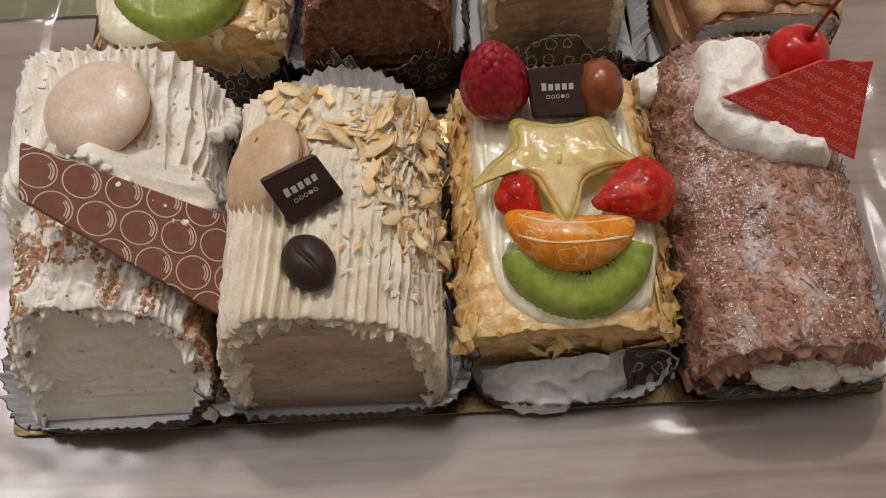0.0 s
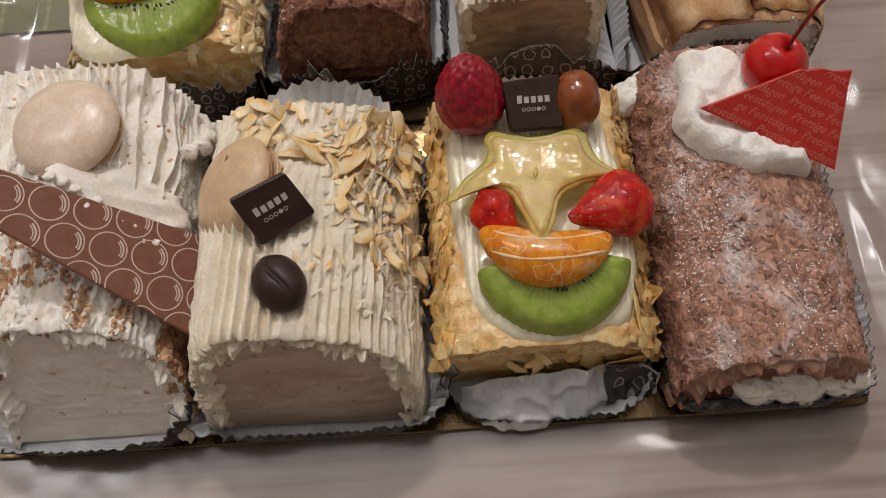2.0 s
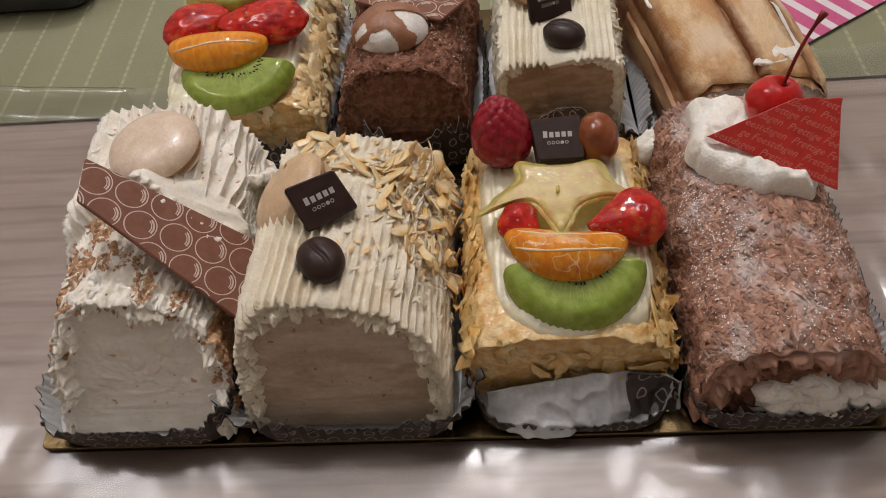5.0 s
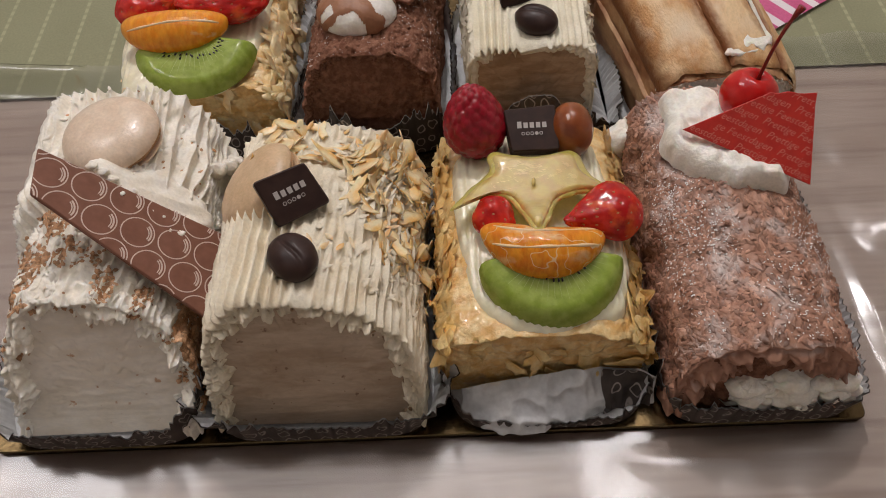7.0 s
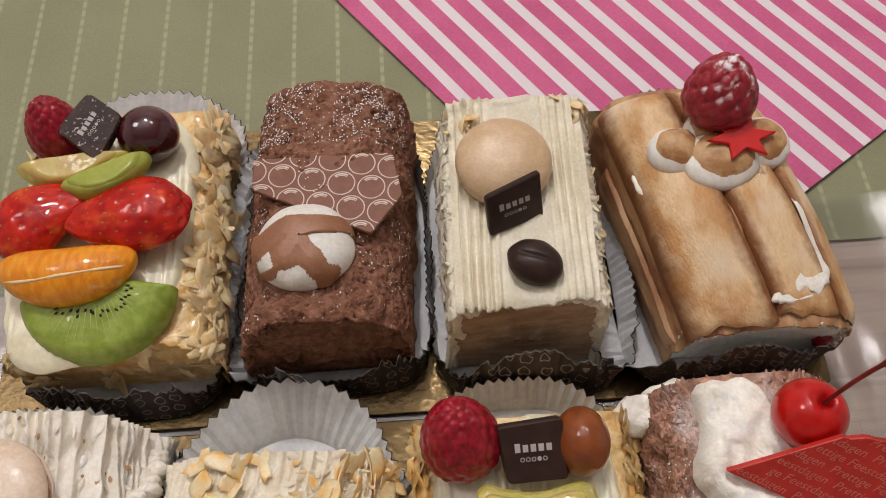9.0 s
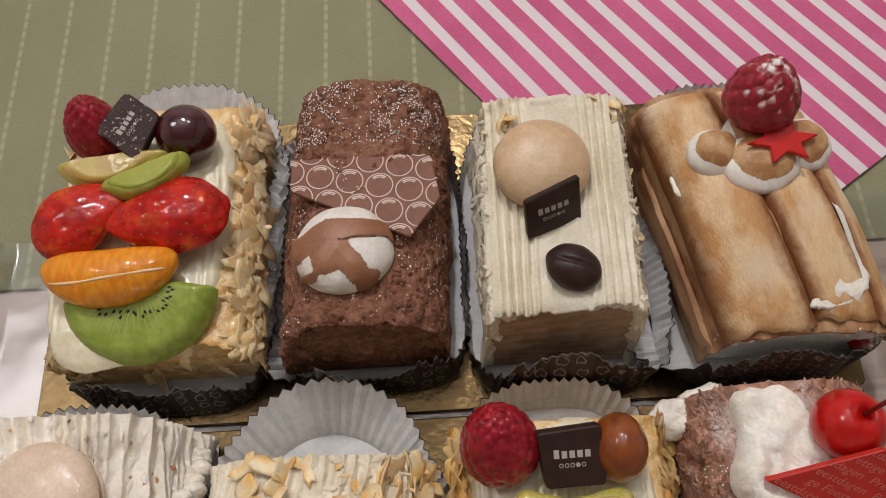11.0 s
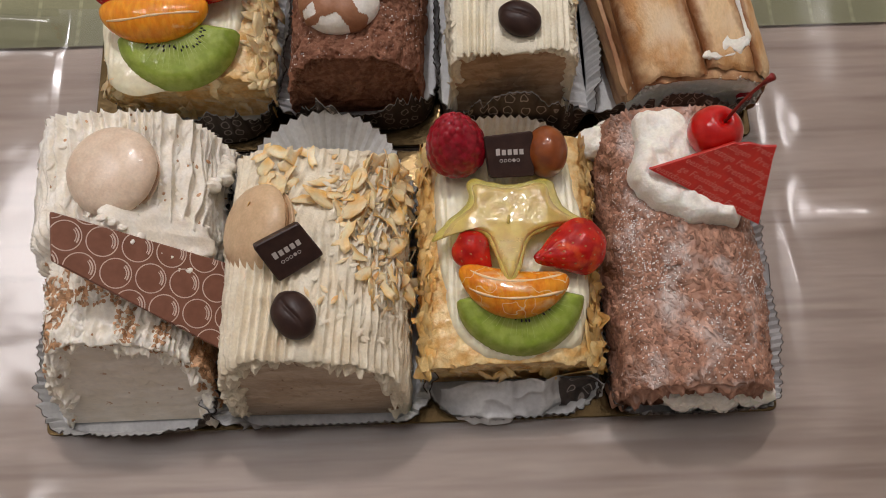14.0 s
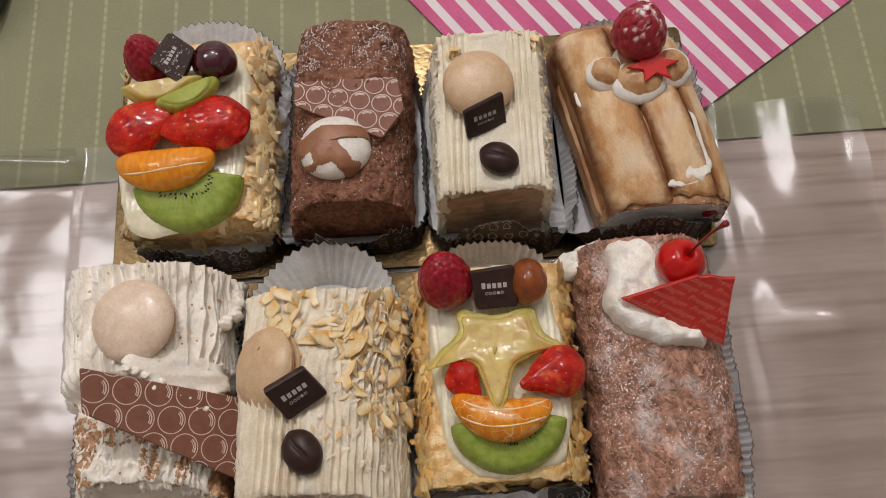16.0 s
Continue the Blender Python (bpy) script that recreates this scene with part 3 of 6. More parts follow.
def cake_board(lo, hi, label):
    board = thing("cake_board", ((lo[0] + hi[0]) / 2, (lo[1] + hi[1]) / 2, 0.003), label, "cake board", "gold boards under the pastries")
    slab("foil_top", rounded([lo, (hi[0], lo[1]), hi, (lo[0], hi[1])], 0.003), 0.0012, Matrix.Translation((0, 0, 0.0034)), GOLD, board, bevel=0.0003)
    box_part("board_core", (lo[0] + 0.0008, lo[1] + 0.0008, 0.0), (hi[0] - 0.0008, hi[1] - 0.0008, 0.0034), GOLD, board, bevel=0.0006)
    return board


BOARD_Z = 0.0046
cake_board((-0.1285, 0.0), (0.1275, 0.1035), "shiny gold foil cake board on cellophane")
cake_board((-0.122, 0.1055), (0.1335, 0.2125), "shiny gold foil cake board beside the striped napkin")


# ---- paper liners ----
def paper_liner(cx, cy, a, b, front, back, left, right, label, seed=0, power=7.0, pleats=104, back_power=0, back_b=0, pinch=0.0):
    """A pleated paper case: each side is given as (how far its rim leans out, how high it stands)."""
    liner = thing("paper_liner", (cx, cy, BOARD_Z), label, "paper liner", "pleated liners under the pastries")
    cols = pleats * 4
    t = np.linspace(0, 2 * np.pi, 6000, endpoint=False)
    c, s = np.cos(t), np.sin(t)
    e = 2 / np.where(s > 0, back_power or power, power)
    bx, by = a * np.sign(c) * np.abs(c) ** e, np.where(s > 0, back_b or b, b) * np.sign(s) * np.abs(s) ** e
    bx = bx * (1 - pinch * smoothstep(0.0, 0.6, s))
    far = np.concatenate([[0], np.cumsum(np.hypot(np.diff(bx), np.diff(by)))])
    at = np.linspace(0, far[-1], cols, endpoint=False)
    bx, by, t = np.interp(at, far, bx), np.interp(at, far, by), np.interp(at, far, t)
    nx, ny = np.roll(by, -3) - np.roll(by, 3), np.roll(bx, 3) - np.roll(bx, -3)
    ln = np.hypot(nx, ny) + 1e-9
    nx, ny = nx / ln, ny / ln
    wf, wb = np.maximum(-ny, 0) ** 2, np.maximum(ny, 0) ** 0.7
    wl, wr = np.maximum(-nx, 0) ** 2 * (1 - wb), np.maximum(nx, 0) ** 2 * (1 - wb)
    out = wf * front[0] + wb * back[0] + wl * left[0] + wr * right[0]
    high = wf * front[1] + wb * back[1] + wl * left[1] + wr * right[1]
    ring = np.stack([np.cos(t), np.sin(t), np.full_like(t, seed)], -1)
    high = high * (1 + (0.22 - 0.16 * wb) * vnoise(ring * 3, 0.8, seed) + (0.30 - 0.27 * wb) * vnoise(ring * 20, 0.8, seed + 9))
    out = out * (1 + (0.5 - 0.4 * wb) * vnoise(ring * 3, 0.7, seed + 5)) + 0.0008 + 0.0014 * (1 - wb) * vnoise(ring * 9, 0.7, seed + 6)
    rows = 8
    inner = np.zeros((rows, cols, 3))
    zig = np.abs(((np.arange(cols) / 4.0) % 1.0) * 2 - 1) * 2 - 1
    arc = np.cumsum(np.hypot(np.roll(bx, -1) - bx, np.roll(by, -1) - by))
    uvs = np.zeros((rows, cols, 2))
    for r in range(rows):
        k = r / (rows - 1)
        rim = 0.0004 * (zig > 0) * (r == rows - 1)
        fold = (0.0006 + 0.012 * np.maximum(out, 0)) * zig * k ** 0.6 * (wb + 0.62 * (1 - wb))
        off = out * k ** 1.4 + fold
        inner[r, :, 0] = cx + bx + nx * off
        inner[r, :, 1] = cy + by + ny * off
        inner[r, :, 2] = BOARD_Z + 0.0009 + high * k + rim
        uvs[r, :, 0], uvs[r, :, 1] = arc, high * k
    outer = inner.copy()
    outer[..., 0] += nx * 0.0004
    outer[..., 1] += ny * 0.0004
    outer[..., 2] -= 0.0002
    verts = np.concatenate([inner.reshape(-1, 3), [[cx, cy, BOARD_Z + 0.0009]]])
    faces = [f[::-1] for f in grid_faces(rows, cols, True)]
    faces += [(rows * cols, i, (i + 1) % cols) for i in range(cols)]
    under(mesh_object("paper_inside", verts, faces, PAPER, smooth=False), liner, "white pleated inside")
    grid_part("printed_outside", outer, LINER_DARK, liner, "dark brown outside printed with pale loops", True, uvs.reshape(-1, 2))
    return liner


PLAIN_LINER = "pleated paper liner, white inside and printed dark brown outside"
paper_liner(-0.0955, 0.0510, 0.0305, 0.0506, (0.0004, 0.0095), (0.006, 0.018), (0.002, 0.009), (0.001, 0.020), PLAIN_LINER, 1, 6.0, 104, 3.0)
paper_liner(-0.0310, 0.0510, 0.0325, 0.0507, (0.0002, 0.0105), (0.0125, 0.0145), (0.006, 0.012), (0.006, 0.012), "wide pleated paper liner fanned open behind an almond roll", 2, 7.0, 104, 2.0, 0.0490, 0.04)
paper_liner(0.0345, 0.0525, 0.0295, 0.0515, (-0.001, 0.004), (0.004, 0.015), (0.001, 0.012), (0.001, 0.010), PLAIN_LINER, 3, 6.0, 104, 3.0)
paper_liner(0.0965, 0.0512, 0.0290, 0.0508, (0.0003, 0.0105), (0.001, 0.014), (0.001, 0.014), (0.002, 0.006), PLAIN_LINER, 4, 7.0, 104, 3.2)
paper_liner(-0.0800, 0.1620, 0.0310, 0.0530, (-0.005, 0.0160), (0.010, 0.008), (0.001, 0.008), (0.003, 0.012), PLAIN_LINER, 5, 4.5, 104, 2.6)
paper_liner(-0.0165, 0.1590, 0.0285, 0.0465, (-0.003, 0.0185), (0.003, 0.010), (0.006, 0.009), (0.000, 0.009), PLAIN_LINER, 6, 5.0, 100, 3.0)
paper_liner(0.0420, 0.1560, 0.0290, 0.0490, (-0.005, 0.0180), (0.001, 0.006), (0.000, 0.008), (0.003, 0.009), PLAIN_LINER, 7, 5.0, 100, 3.0)
paper_liner(0.1015, 0.1550, 0.0318, 0.0475, (-0.002, 0.0225), (0.006, 0.013), (0.008, 0.010), (0.000, 0.004), PLAIN_LINER, 8, 4.5, 100, 2.6)


def crumpled_flap():
    """A front flap that is turned inside out."""
    flap = thing("paper_flap", (0.037, 0.006, BOARD_Z), "crumpled silvery white liner flap turned inside out", "paper liner")
    u, v = np.meshgrid(np.linspace(0, 1, 150), np.linspace(0, 1, 44))
    x = 0.0095 + 0.0565 * u
    lip = np.interp(u, [0, 0.2, 0.5, 0.72, 0.8, 1], [0.004, 0.012, 0.010, 0.006, 0.0035, 0.003])
    y = 0.0115 - lip * v - 0.001 * v
    top = np.interp(u, [0, 0.3, 0.6, 0.75, 1], [0.006, 0.0105, 0.0145, 0.013, 0.010])
    z = BOARD_Z + 0.0012 + top * (1 - v) ** 0.8
    g = np.stack([x, y, z], -1)
    g += grid_normals(g) * (0.0046 * (np.abs(vnoise(g * np.array([1, 1, 0.6]), 0.010, 31)) - 0.3) + 0.0022 * (np.abs(vnoise(g, 0.0045, 8)) - 0.3))[..., None]
    grid_part("crumpled_paper", g[:, ::-1], PAPER, flap)
    h = g[:, 108:146].copy()
    h[..., 1] -= 0.0006
    uv = np.stack([h[..., 0], h[..., 2]], -1)
    grid_part("printed_edge", h[:, ::-1], LINER_DARK, flap, "dark brown printed edge", uvs=uv[:, ::-1].reshape(-1, 2))


crumpled_flap()

# ---- pastry bodies ----
REST = BOARD_Z + 0.0010


def arch(cx, hw, height, px=0.7, pz=0.75, skew=0.0, lean=0.0, crest=None, taper=None):
    """Cross-section of a loaf, left base over the top to the right base; lean shifts it sideways along its length."""
    def section(u, v):
        a = np.pi * (1 - u)
        c, s = np.cos(a), np.sin(a)
        wide = hw * (1.0 if taper is None else taper(v))
        side = np.sign(c) * np.abs(c) ** px
        h = height * (1.0 if crest is None else crest(v))
        z = REST + h * np.abs(s) ** pz * (1 - skew * side)
        return cx + lean * (v - 0.5) + wide * side, z
    return section


def loaf(parent, section, y0, y1, disp, coat, cut, nu=220, ny=150, names=("coating", "cut_face", "back_face"), lip=0.93, cut_noise=0.0006, back=None, labels=("", "", ""), slant=0.0):
    """A coated loaf with a cut front and a back. disp(points, u, v, arc) raises the coat."""
    u, v = np.meshgrid(np.linspace(0, 1, nu), np.linspace(0, 1, ny))
    x, z = section(u, v)
    y = y0 + (y1 - y0) * v + slant * (z - REST) * (1 - v)
    g = np.stack([x, y, z], -1)
    step = np.linalg.norm(np.diff(g, axis=1), axis=-1)
    arc = np.concatenate([np.zeros((ny, 1)), np.cumsum(step, 1)], 1)
    n = grid_normals(g)
    g = g + n * disp(g, u, v, arc)[..., None]
    g[..., 2] = np.maximum(g[..., 2], REST)
    fray = np.exp(-v * ny / 5.0)
    g[..., 1] -= fray * 0.0016 * fbm(g * np.array([1, 0.2, 1]), 0.0035, 3, 55)
    g[..., 2] -= fray * 0.0010 * (1 + fbm(g, 0.004, 2, 56)) * smoothstep(0.02, 0.10, u) * smoothstep(0.02, 0.10, 1 - u)
    mid = np.array([g[0, :, 0].mean(), g[0, :, 1].mean(), REST + 0.4 * (g[0, :, 2].max() - REST)])
    first, last = g[0].copy(), g[-1].copy()
    inner = mid + (first - mid) * lip
    inner[:, 1] = first[:, 1] + 0.0012
    edge = mid + (first - mid) * 0.985
    edge[:, 1] = first[:, 1] - 0.0004
    mid_b = np.array([last[:, 0].mean(), last[:, 1].mean(), REST + 0.4 * (last[:, 2].max() - REST)])
    whole = np.concatenate([inner[None], edge[None], g], 0)
    COATS[parent.name] = grid_part(names[0], whole, coat, parent, labels[0])
    for outline, centre, mat, nm, sign, lab in ((mid + (inner - mid) * 1.0, mid, cut, names[1], -1, labels[1]), (last, mid_b, back or coat, names[2], 1, labels[2])):
        rings = np.linspace(1, 0.0005, 40)[:, None, None]
        cap = centre + (outline[None] - centre) * rings
        flat_y = np.polyval(np.polyfit(outline[:, 2], outline[:, 1], 1), cap[..., 2])
        cap[..., 1] = flat_y + (outline[None, :, 1] - np.polyval(np.polyfit(outline[:, 2], outline[:, 1], 1), outline[None, :, 2])) * rings[..., 0] ** 10
        bumpy = cut_noise * (fbm(cap, 0.006, 3, 40) + 0.6 * fbm(cap, 0.0018, 2, 41)) * (1 - rings[..., 0] ** 6)
        cap[..., 1] += sign * (np.abs(bumpy) + (0.0015 * (1 - rings[..., 0]) if sign > 0 else 0))
        grid_part(nm, cap if sign < 0 else cap[::-1], mat, parent, lab, True)
    RIMS[parent.name] = inner, mid
    return g


RIMS, COATS = {}, {}


def combed(arc, p, pitch, depth, seed, wander=0.0008):
    """Ridges left by a comb along the length."""
    s = arc + wander * vnoise(p * np.array([1, 0.25, 1]), 0.010, seed)
    wave = 1 - np.abs(np.sin(np.pi * s / pitch)) ** 0.8
    broken = 0.7 + 0.75 * vnoise(p * np.array([1, 0.35, 1]), 0.008, seed + 1)
    torn = 0.16 * fbm(p * np.array([1, 0.5, 1]), 0.0042, 3, seed + 2)
    return depth * ((wave - 0.5) * broken + torn)


# cream roll with macaron and a bubble-printed chocolate strip
roll_a = thing("cream_roll", (-0.0935, 0.055, REST), "ivory buttercream log with nut crumbs, cut open to a white filling", "pastry", "pastries on gold boards")


def disp_a(p, u, v, arc):
    rear = smoothstep(0.42, 0.5, v + 0.02 * vnoise(p, 0.004, 5) - 0.10 * (u - 0.5))
    comb = combed(arc, p, 0.0029, 0.0036, 11, 0.0050)
    rough = 0.0026 * fbm(p * np.array([1, 0.55, 1]), 0.008, 4, 12) + 0.0010 * fbm(p * np.array([1, 0.35, 1]), 0.003, 2, 13)
    lumps = 0.0022 * np.maximum(0, fbm(p, 0.0045, 3, 14)) * smoothstep(0.36, 0.44, v) * (1 - smoothstep(0.44, 0.56, v)) * smoothstep(0.3, 0.5, u)
    fronty = 0.0018 * fbm(p, 0.0035, 3, 15)
    return rear * (comb + rough + 0.003) + (1 - rear) * (0.4 * comb + fronty) + lumps


grid_a = loaf(roll_a, arch(-0.0935, 0.0268, 0.0455, 0.66, 0.58, 0.05, -0.001, lambda v: 0.90 + 0.10 * smoothstep(0.3, 0.55, v)), 0.0030, 0.099, disp_a, IVORY, FILL_WHITE, nu=380, ny=190,
              names=("buttercream", "cut_filling", "back_cream"), labels=("combed ivory buttercream", "smooth white filling", ""), slant=0.51, cut_noise=0.0008)

roll_b = thing("almond_roll", (-0.031, 0.045, REST), "combed buttercream log with almond flakes, cut open to mocha filling", "pastry", "pastries on gold boards")


def disp_b(p, u, v, arc):
    comb = combed(arc, p, 0.0028, 0.0027, 61, 0.0012)
    shag = 0.0022 * fbm(p * np.array([1, 0.4, 1]), 0.006, 4, 62) * smoothstep(0.45, 0.6, u + 0.25 * v)
    return comb * (1 - 0.45 * smoothstep(0.5, 0.7, u + 0.3 * v)) + shag + 0.0007 * fbm(p, 0.01, 2, 63) + 0.0005 * fbm(p * np.array([1, 0.4, 1]), 0.002, 2, 64)


grid_b = loaf(roll_b, arch(-0.0308, 0.0302, 0.0490, 0.62, 0.62, 0.10, 0.002, lambda v: 1 - 0.15 * smoothstep(0.55, 1.0, v)), 0.0028, 0.0865, disp_b, MOCHA, FILL_MOCHA, nu=420, ny=180,
              names=("buttercream", "cut_filling", "back_cream"), labels=("combed pale mocha buttercream", "brown mocha filling", ""), slant=0.25, lip=0.9, cut_noise=0.0009)

puff_c = thing("fruit_puff", (0.034, 0.053, REST), "golden glazed puff pastry with vanilla cream, under sliced fruit", "pastry", "pastries on gold boards")


def disp_puff(seed):
    def f(p, u, v, arc):
        layers = 0.0012 * vnoise(p * np.array([0.15, 0.15, 1.0]), 0.0022, seed) * (1 - smoothstep(0.028, 0.034, p[..., 2]))
        return layers + 0.0016 * fbm(p, 0.008, 3, seed + 1) + 0.0007 * fbm(p, 0.0025, 2, seed + 2)
    return f


grid_c = loaf(puff_c, arch(0.0338, 0.0290, 0.0275, 0.34, 0.30, 0.0, 0.002), 0.0125, 0.0945, disp_puff(70), PUFF, PUFF, ny=120, nu=200,
              names=("pastry_case", "pastry_front", "pastry_back"), slant=0.12, lip=0.985, cut_noise=0.0016)

roll_d = thing("chocolate_shavings_roll", (0.093, 0.05, REST), "rolled cake covered in milk chocolate shavings and powdered sugar", "pastry", "pastries on gold boards")


def disp_d(p, u, v, arc):
    return 0.0022 * fbm(p, 0.010, 3, 80) + 0.0008 * fbm(p, 0.003, 2, 81)


grid_d = loaf(roll_d, arch(0.0935, 0.0262, 0.040, 0.70, 0.60, 0.02, -0.002, lambda v: 0.83 + 0.16 * v), 0.0030, 0.0985, disp_d, SHAVE, COCOA_CUT, nu=160, ny=140,
              names=("chocolate_coat", "cream_front", "back_cake"), labels=("", "dark chocolate sponge inside the roll", ""), slant=0.10, lip=0.88, cut_noise=0.003)

puff_e = thing("fruit_puff", (-0.080, 0.158, REST), "golden puff pastry with vanilla cream and almond flakes, under sliced fruit", "pastry", "pastries on gold boards")
grid_e = loaf(puff_e, arch(-0.0800, 0.0292, 0.0275, 0.34, 0.30, 0.0, -0.001), 0.1185, 0.2015, disp_puff(90), PUFF, PUFF, ny=120, nu=200,
              names=("pastry_case", "pastry_front", "pastry_back"), slant=0.12, lip=0.985, cut_noise=0.0016)

log_f = thing("chocolate_log", (-0.0165, 0.157, REST), "dark brown chocolate cake log dusted with powdered sugar", "pastry", "pastries on gold boards")


def disp_f(p, u, v, arc):
    pores = -0.0018 * np.maximum(0, vnoise(p, 0.0016, 101) - 0.15)
    return 0.0011 * fbm(p, 0.008, 3, 100) + 0.0011 * fbm(p * np.array([1, 0.6, 1]), 0.0026, 3, 103) + pores


grid_f = loaf(log_f, arch(-0.0165, 0.0248, 0.0415, 0.62, 0.58, 0.0, 0.004), 0.1185, 0.1985, disp_f, COCOA, COCOA_CUT, nu=240, ny=170,
              names=("cake_skin", "cut_cake", "back_cake"), labels=("", "crumbly chocolate sponge", ""), slant=0.05, lip=0.95, cut_noise=0.0022)

slice_g = thing("mocha_slice", (0.040, 0.153, REST), "square mocha cake slice with combed pale buttercream", "pastry", "pastries on gold boards")


def disp_g(p, u, v, arc):
    top = smoothstep(0.24, 0.30, u) * (1 - smoothstep(0.70, 0.76, u))
    comb = combed(arc, p, 0.00245, 0.0027, 111, 0.0006)
    sides = 0.0024 * fbm(p * np.array([1, 0.4, 1]), 0.006, 3, 112)
    ragged = 0.0022 * np.maximum(0, fbm(p, 0.004, 2, 113)) * smoothstep(0.8, 0.97, v)
    return top * comb + (1 - top) * sides + ragged


grid_g = loaf(slice_g, arch(0.0402, 0.0230, 0.0405, 0.30, 0.26, 0.0, 0.002), 0.1175, 0.1895, disp_g, PALE, FILL_CAKE, nu=420, ny=170,
              names=("buttercream", "cut_cake", "back_cream"), labels=("combed pale buttercream", "light brown sponge and mocha cream", ""), slant=0.10, lip=0.93, cut_noise=0.0014)

cake_h = thing("sponge_finger_cake", (0.100, 0.150, REST), "cream cake wrapped in toasted sponge fingers with torched meringue", "pastry", "pastries on gold boards")


def disp_h(p, u, v, arc):
    return 0.0012 * fbm(p, 0.006, 3, 120)


def crest_h(v):
    return 0.80 + 0.20 * smoothstep(-0.10, 0.50, v)


SECTION_H = arch(0.1005, 0.0252, 0.0385, 0.52, 0.44, 0.0, -0.015, crest_h)
# cream core coated dark brown, so lines between the fingers come out dark
grid_h = loaf(cake_h, SECTION_H, 0.1155, 0.190, disp_h, SPONGE_DARK, WHIP, nu=140, ny=90, names=("browned_core", "cream_front", "core_back"), slant=-0.06, lip=0.97, cut_noise=0.0010)


def biscuit(u0, u1, v0, v1, drift, mat, thick=0.0026, label=""):
    """A sponge finger bent over the cake."""
    nu, nv = 46, 90
    a, b = np.meshgrid(np.linspace(0, 1, nu), np.linspace(0, 1, nv))
    ragged = 0.02 * vnoise(np.stack([a * 3, b * 0, a * 0 + u0 * 9], -1), 0.5, 130)
    v = v0 + (v1 - v0) * b + ragged * (1 - b)
    s = (u0 + (u1 - u0) * a) * b + (u0 + drift[0] + (u1 + drift[1] - u0 - drift[0]) * a) * (1 - b)
    u = 1 - np.arccos(np.clip(np.sign(s) * np.abs(s) ** (1 / 0.52), -1, 1)) / np.pi
    x, z = SECTION_H(np.clip(u, 0, 1), v)
    y = 0.1155 + (0.190 - 0.1155) * v - 0.06 * (z - REST) * (1 - v)
    g = np.stack([x, y, z], -1)
    n = grid_normals(g)
    side = np.minimum(1, np.minimum(a, 1 - a) * 9)
    end = np.minimum(1, np.minimum(b, 1 - b) * 14)
    raise_by = 0.0002 + thick * np.sqrt(side) * np.sqrt(end)
    g = g + n * (raise_by + 0.0006 * fbm(g * np.array([1, 0.4, 1]), 0.007, 3, 131))[..., None]
    grid_part("sponge_finger", g, mat, cake_h, label, uvs=np.stack([a, b * 3], -1).reshape(-1, 2))


biscuit(-1.0, -0.985, 0.02, 0.80, (0, 0), SPONGE_DARK, 0.0016, "dark browned sponge finger")
biscuit(-0.955, -0.20, 0.005, 0.98, (0.0, 0.19), SPONGE)
biscuit(-0.195, 0.485, 0.03, 0.98, (0.20, 0.22), SPONGE)
biscuit(0.487, 0.985, 0.02, 0.95, (0.21, 0.01), SPONGE)


def surface_point(g, u, v):
    """Place, normal and length-wise direction on a loaf's coat."""
    rows, cols = g.shape[:2]
    i, j = min(int(v * (rows - 1)), rows - 3), min(int(u * (cols - 1)), cols - 3)
    i, j = max(i, 2), max(j, 2)
    du, dv = g[i, j + 2] - g[i, j - 2], g[i + 2, j] - g[i - 2, j]
    n = np.cross(du, dv)
    return g[i, j], n / max(np.linalg.norm(n), 1e-12), dv / max(np.linalg.norm(dv), 1e-12)


# ---- loose toppings that cover a pastry ----
def flake_mesh(seed, size, bend, ragged=0.12):
    rng = random.Random(seed)
    n, rings = 14, 3
    cut = [1 - ragged * 2.2 * max(0, rng.uniform(-0.6, 1)) for _ in range(n)]
    verts, faces = [], []
    for side in (0, 1):
        for r in range(rings):
            k = (r + 1) / rings
            for i in range(n):
                t = 2 * math.pi * i / n
                egg = 1 + 0.18 * math.cos(t)
                wob = 1 + ragged * math.sin(3 * t + seed) * k
                wob *= 1 + (cut[i] - 1) * k
                x, y = size * k * egg * math.cos(t) * wob, size * 0.62 * k * math.sin(t) * wob
                z = bend * (x * x - 0.6 * y * y) / size + side * 0.00024 * (1 - 0.3 * k)
                verts.append((x, y, z))
    for side in (0, 1):
        base = side * rings * n
        for r in range(rings - 1):
            for i in range(n):
                f = (base + r * n + i, base + r * n + (i + 1) % n, base + (r + 1) * n + (i + 1) % n, base + (r + 1) * n + i)
                faces.append(f if not side else f[::-1])
        faces.append(tuple(base + n - 1 - i for i in range(n)) if not side else tuple(base + i for i in range(n)))
    for i in range(n):
        a, b = (rings - 1) * n + i, (rings - 1) * n + (i + 1) % n
        faces.append((a, b, b + rings * n, a + rings * n))
    me = bpy.data.meshes.new("almond_flake")
    me.from_pydata(verts, [], faces)
    me.polygons.foreach_set("use_smooth", [True] * len(me.polygons))
    return me


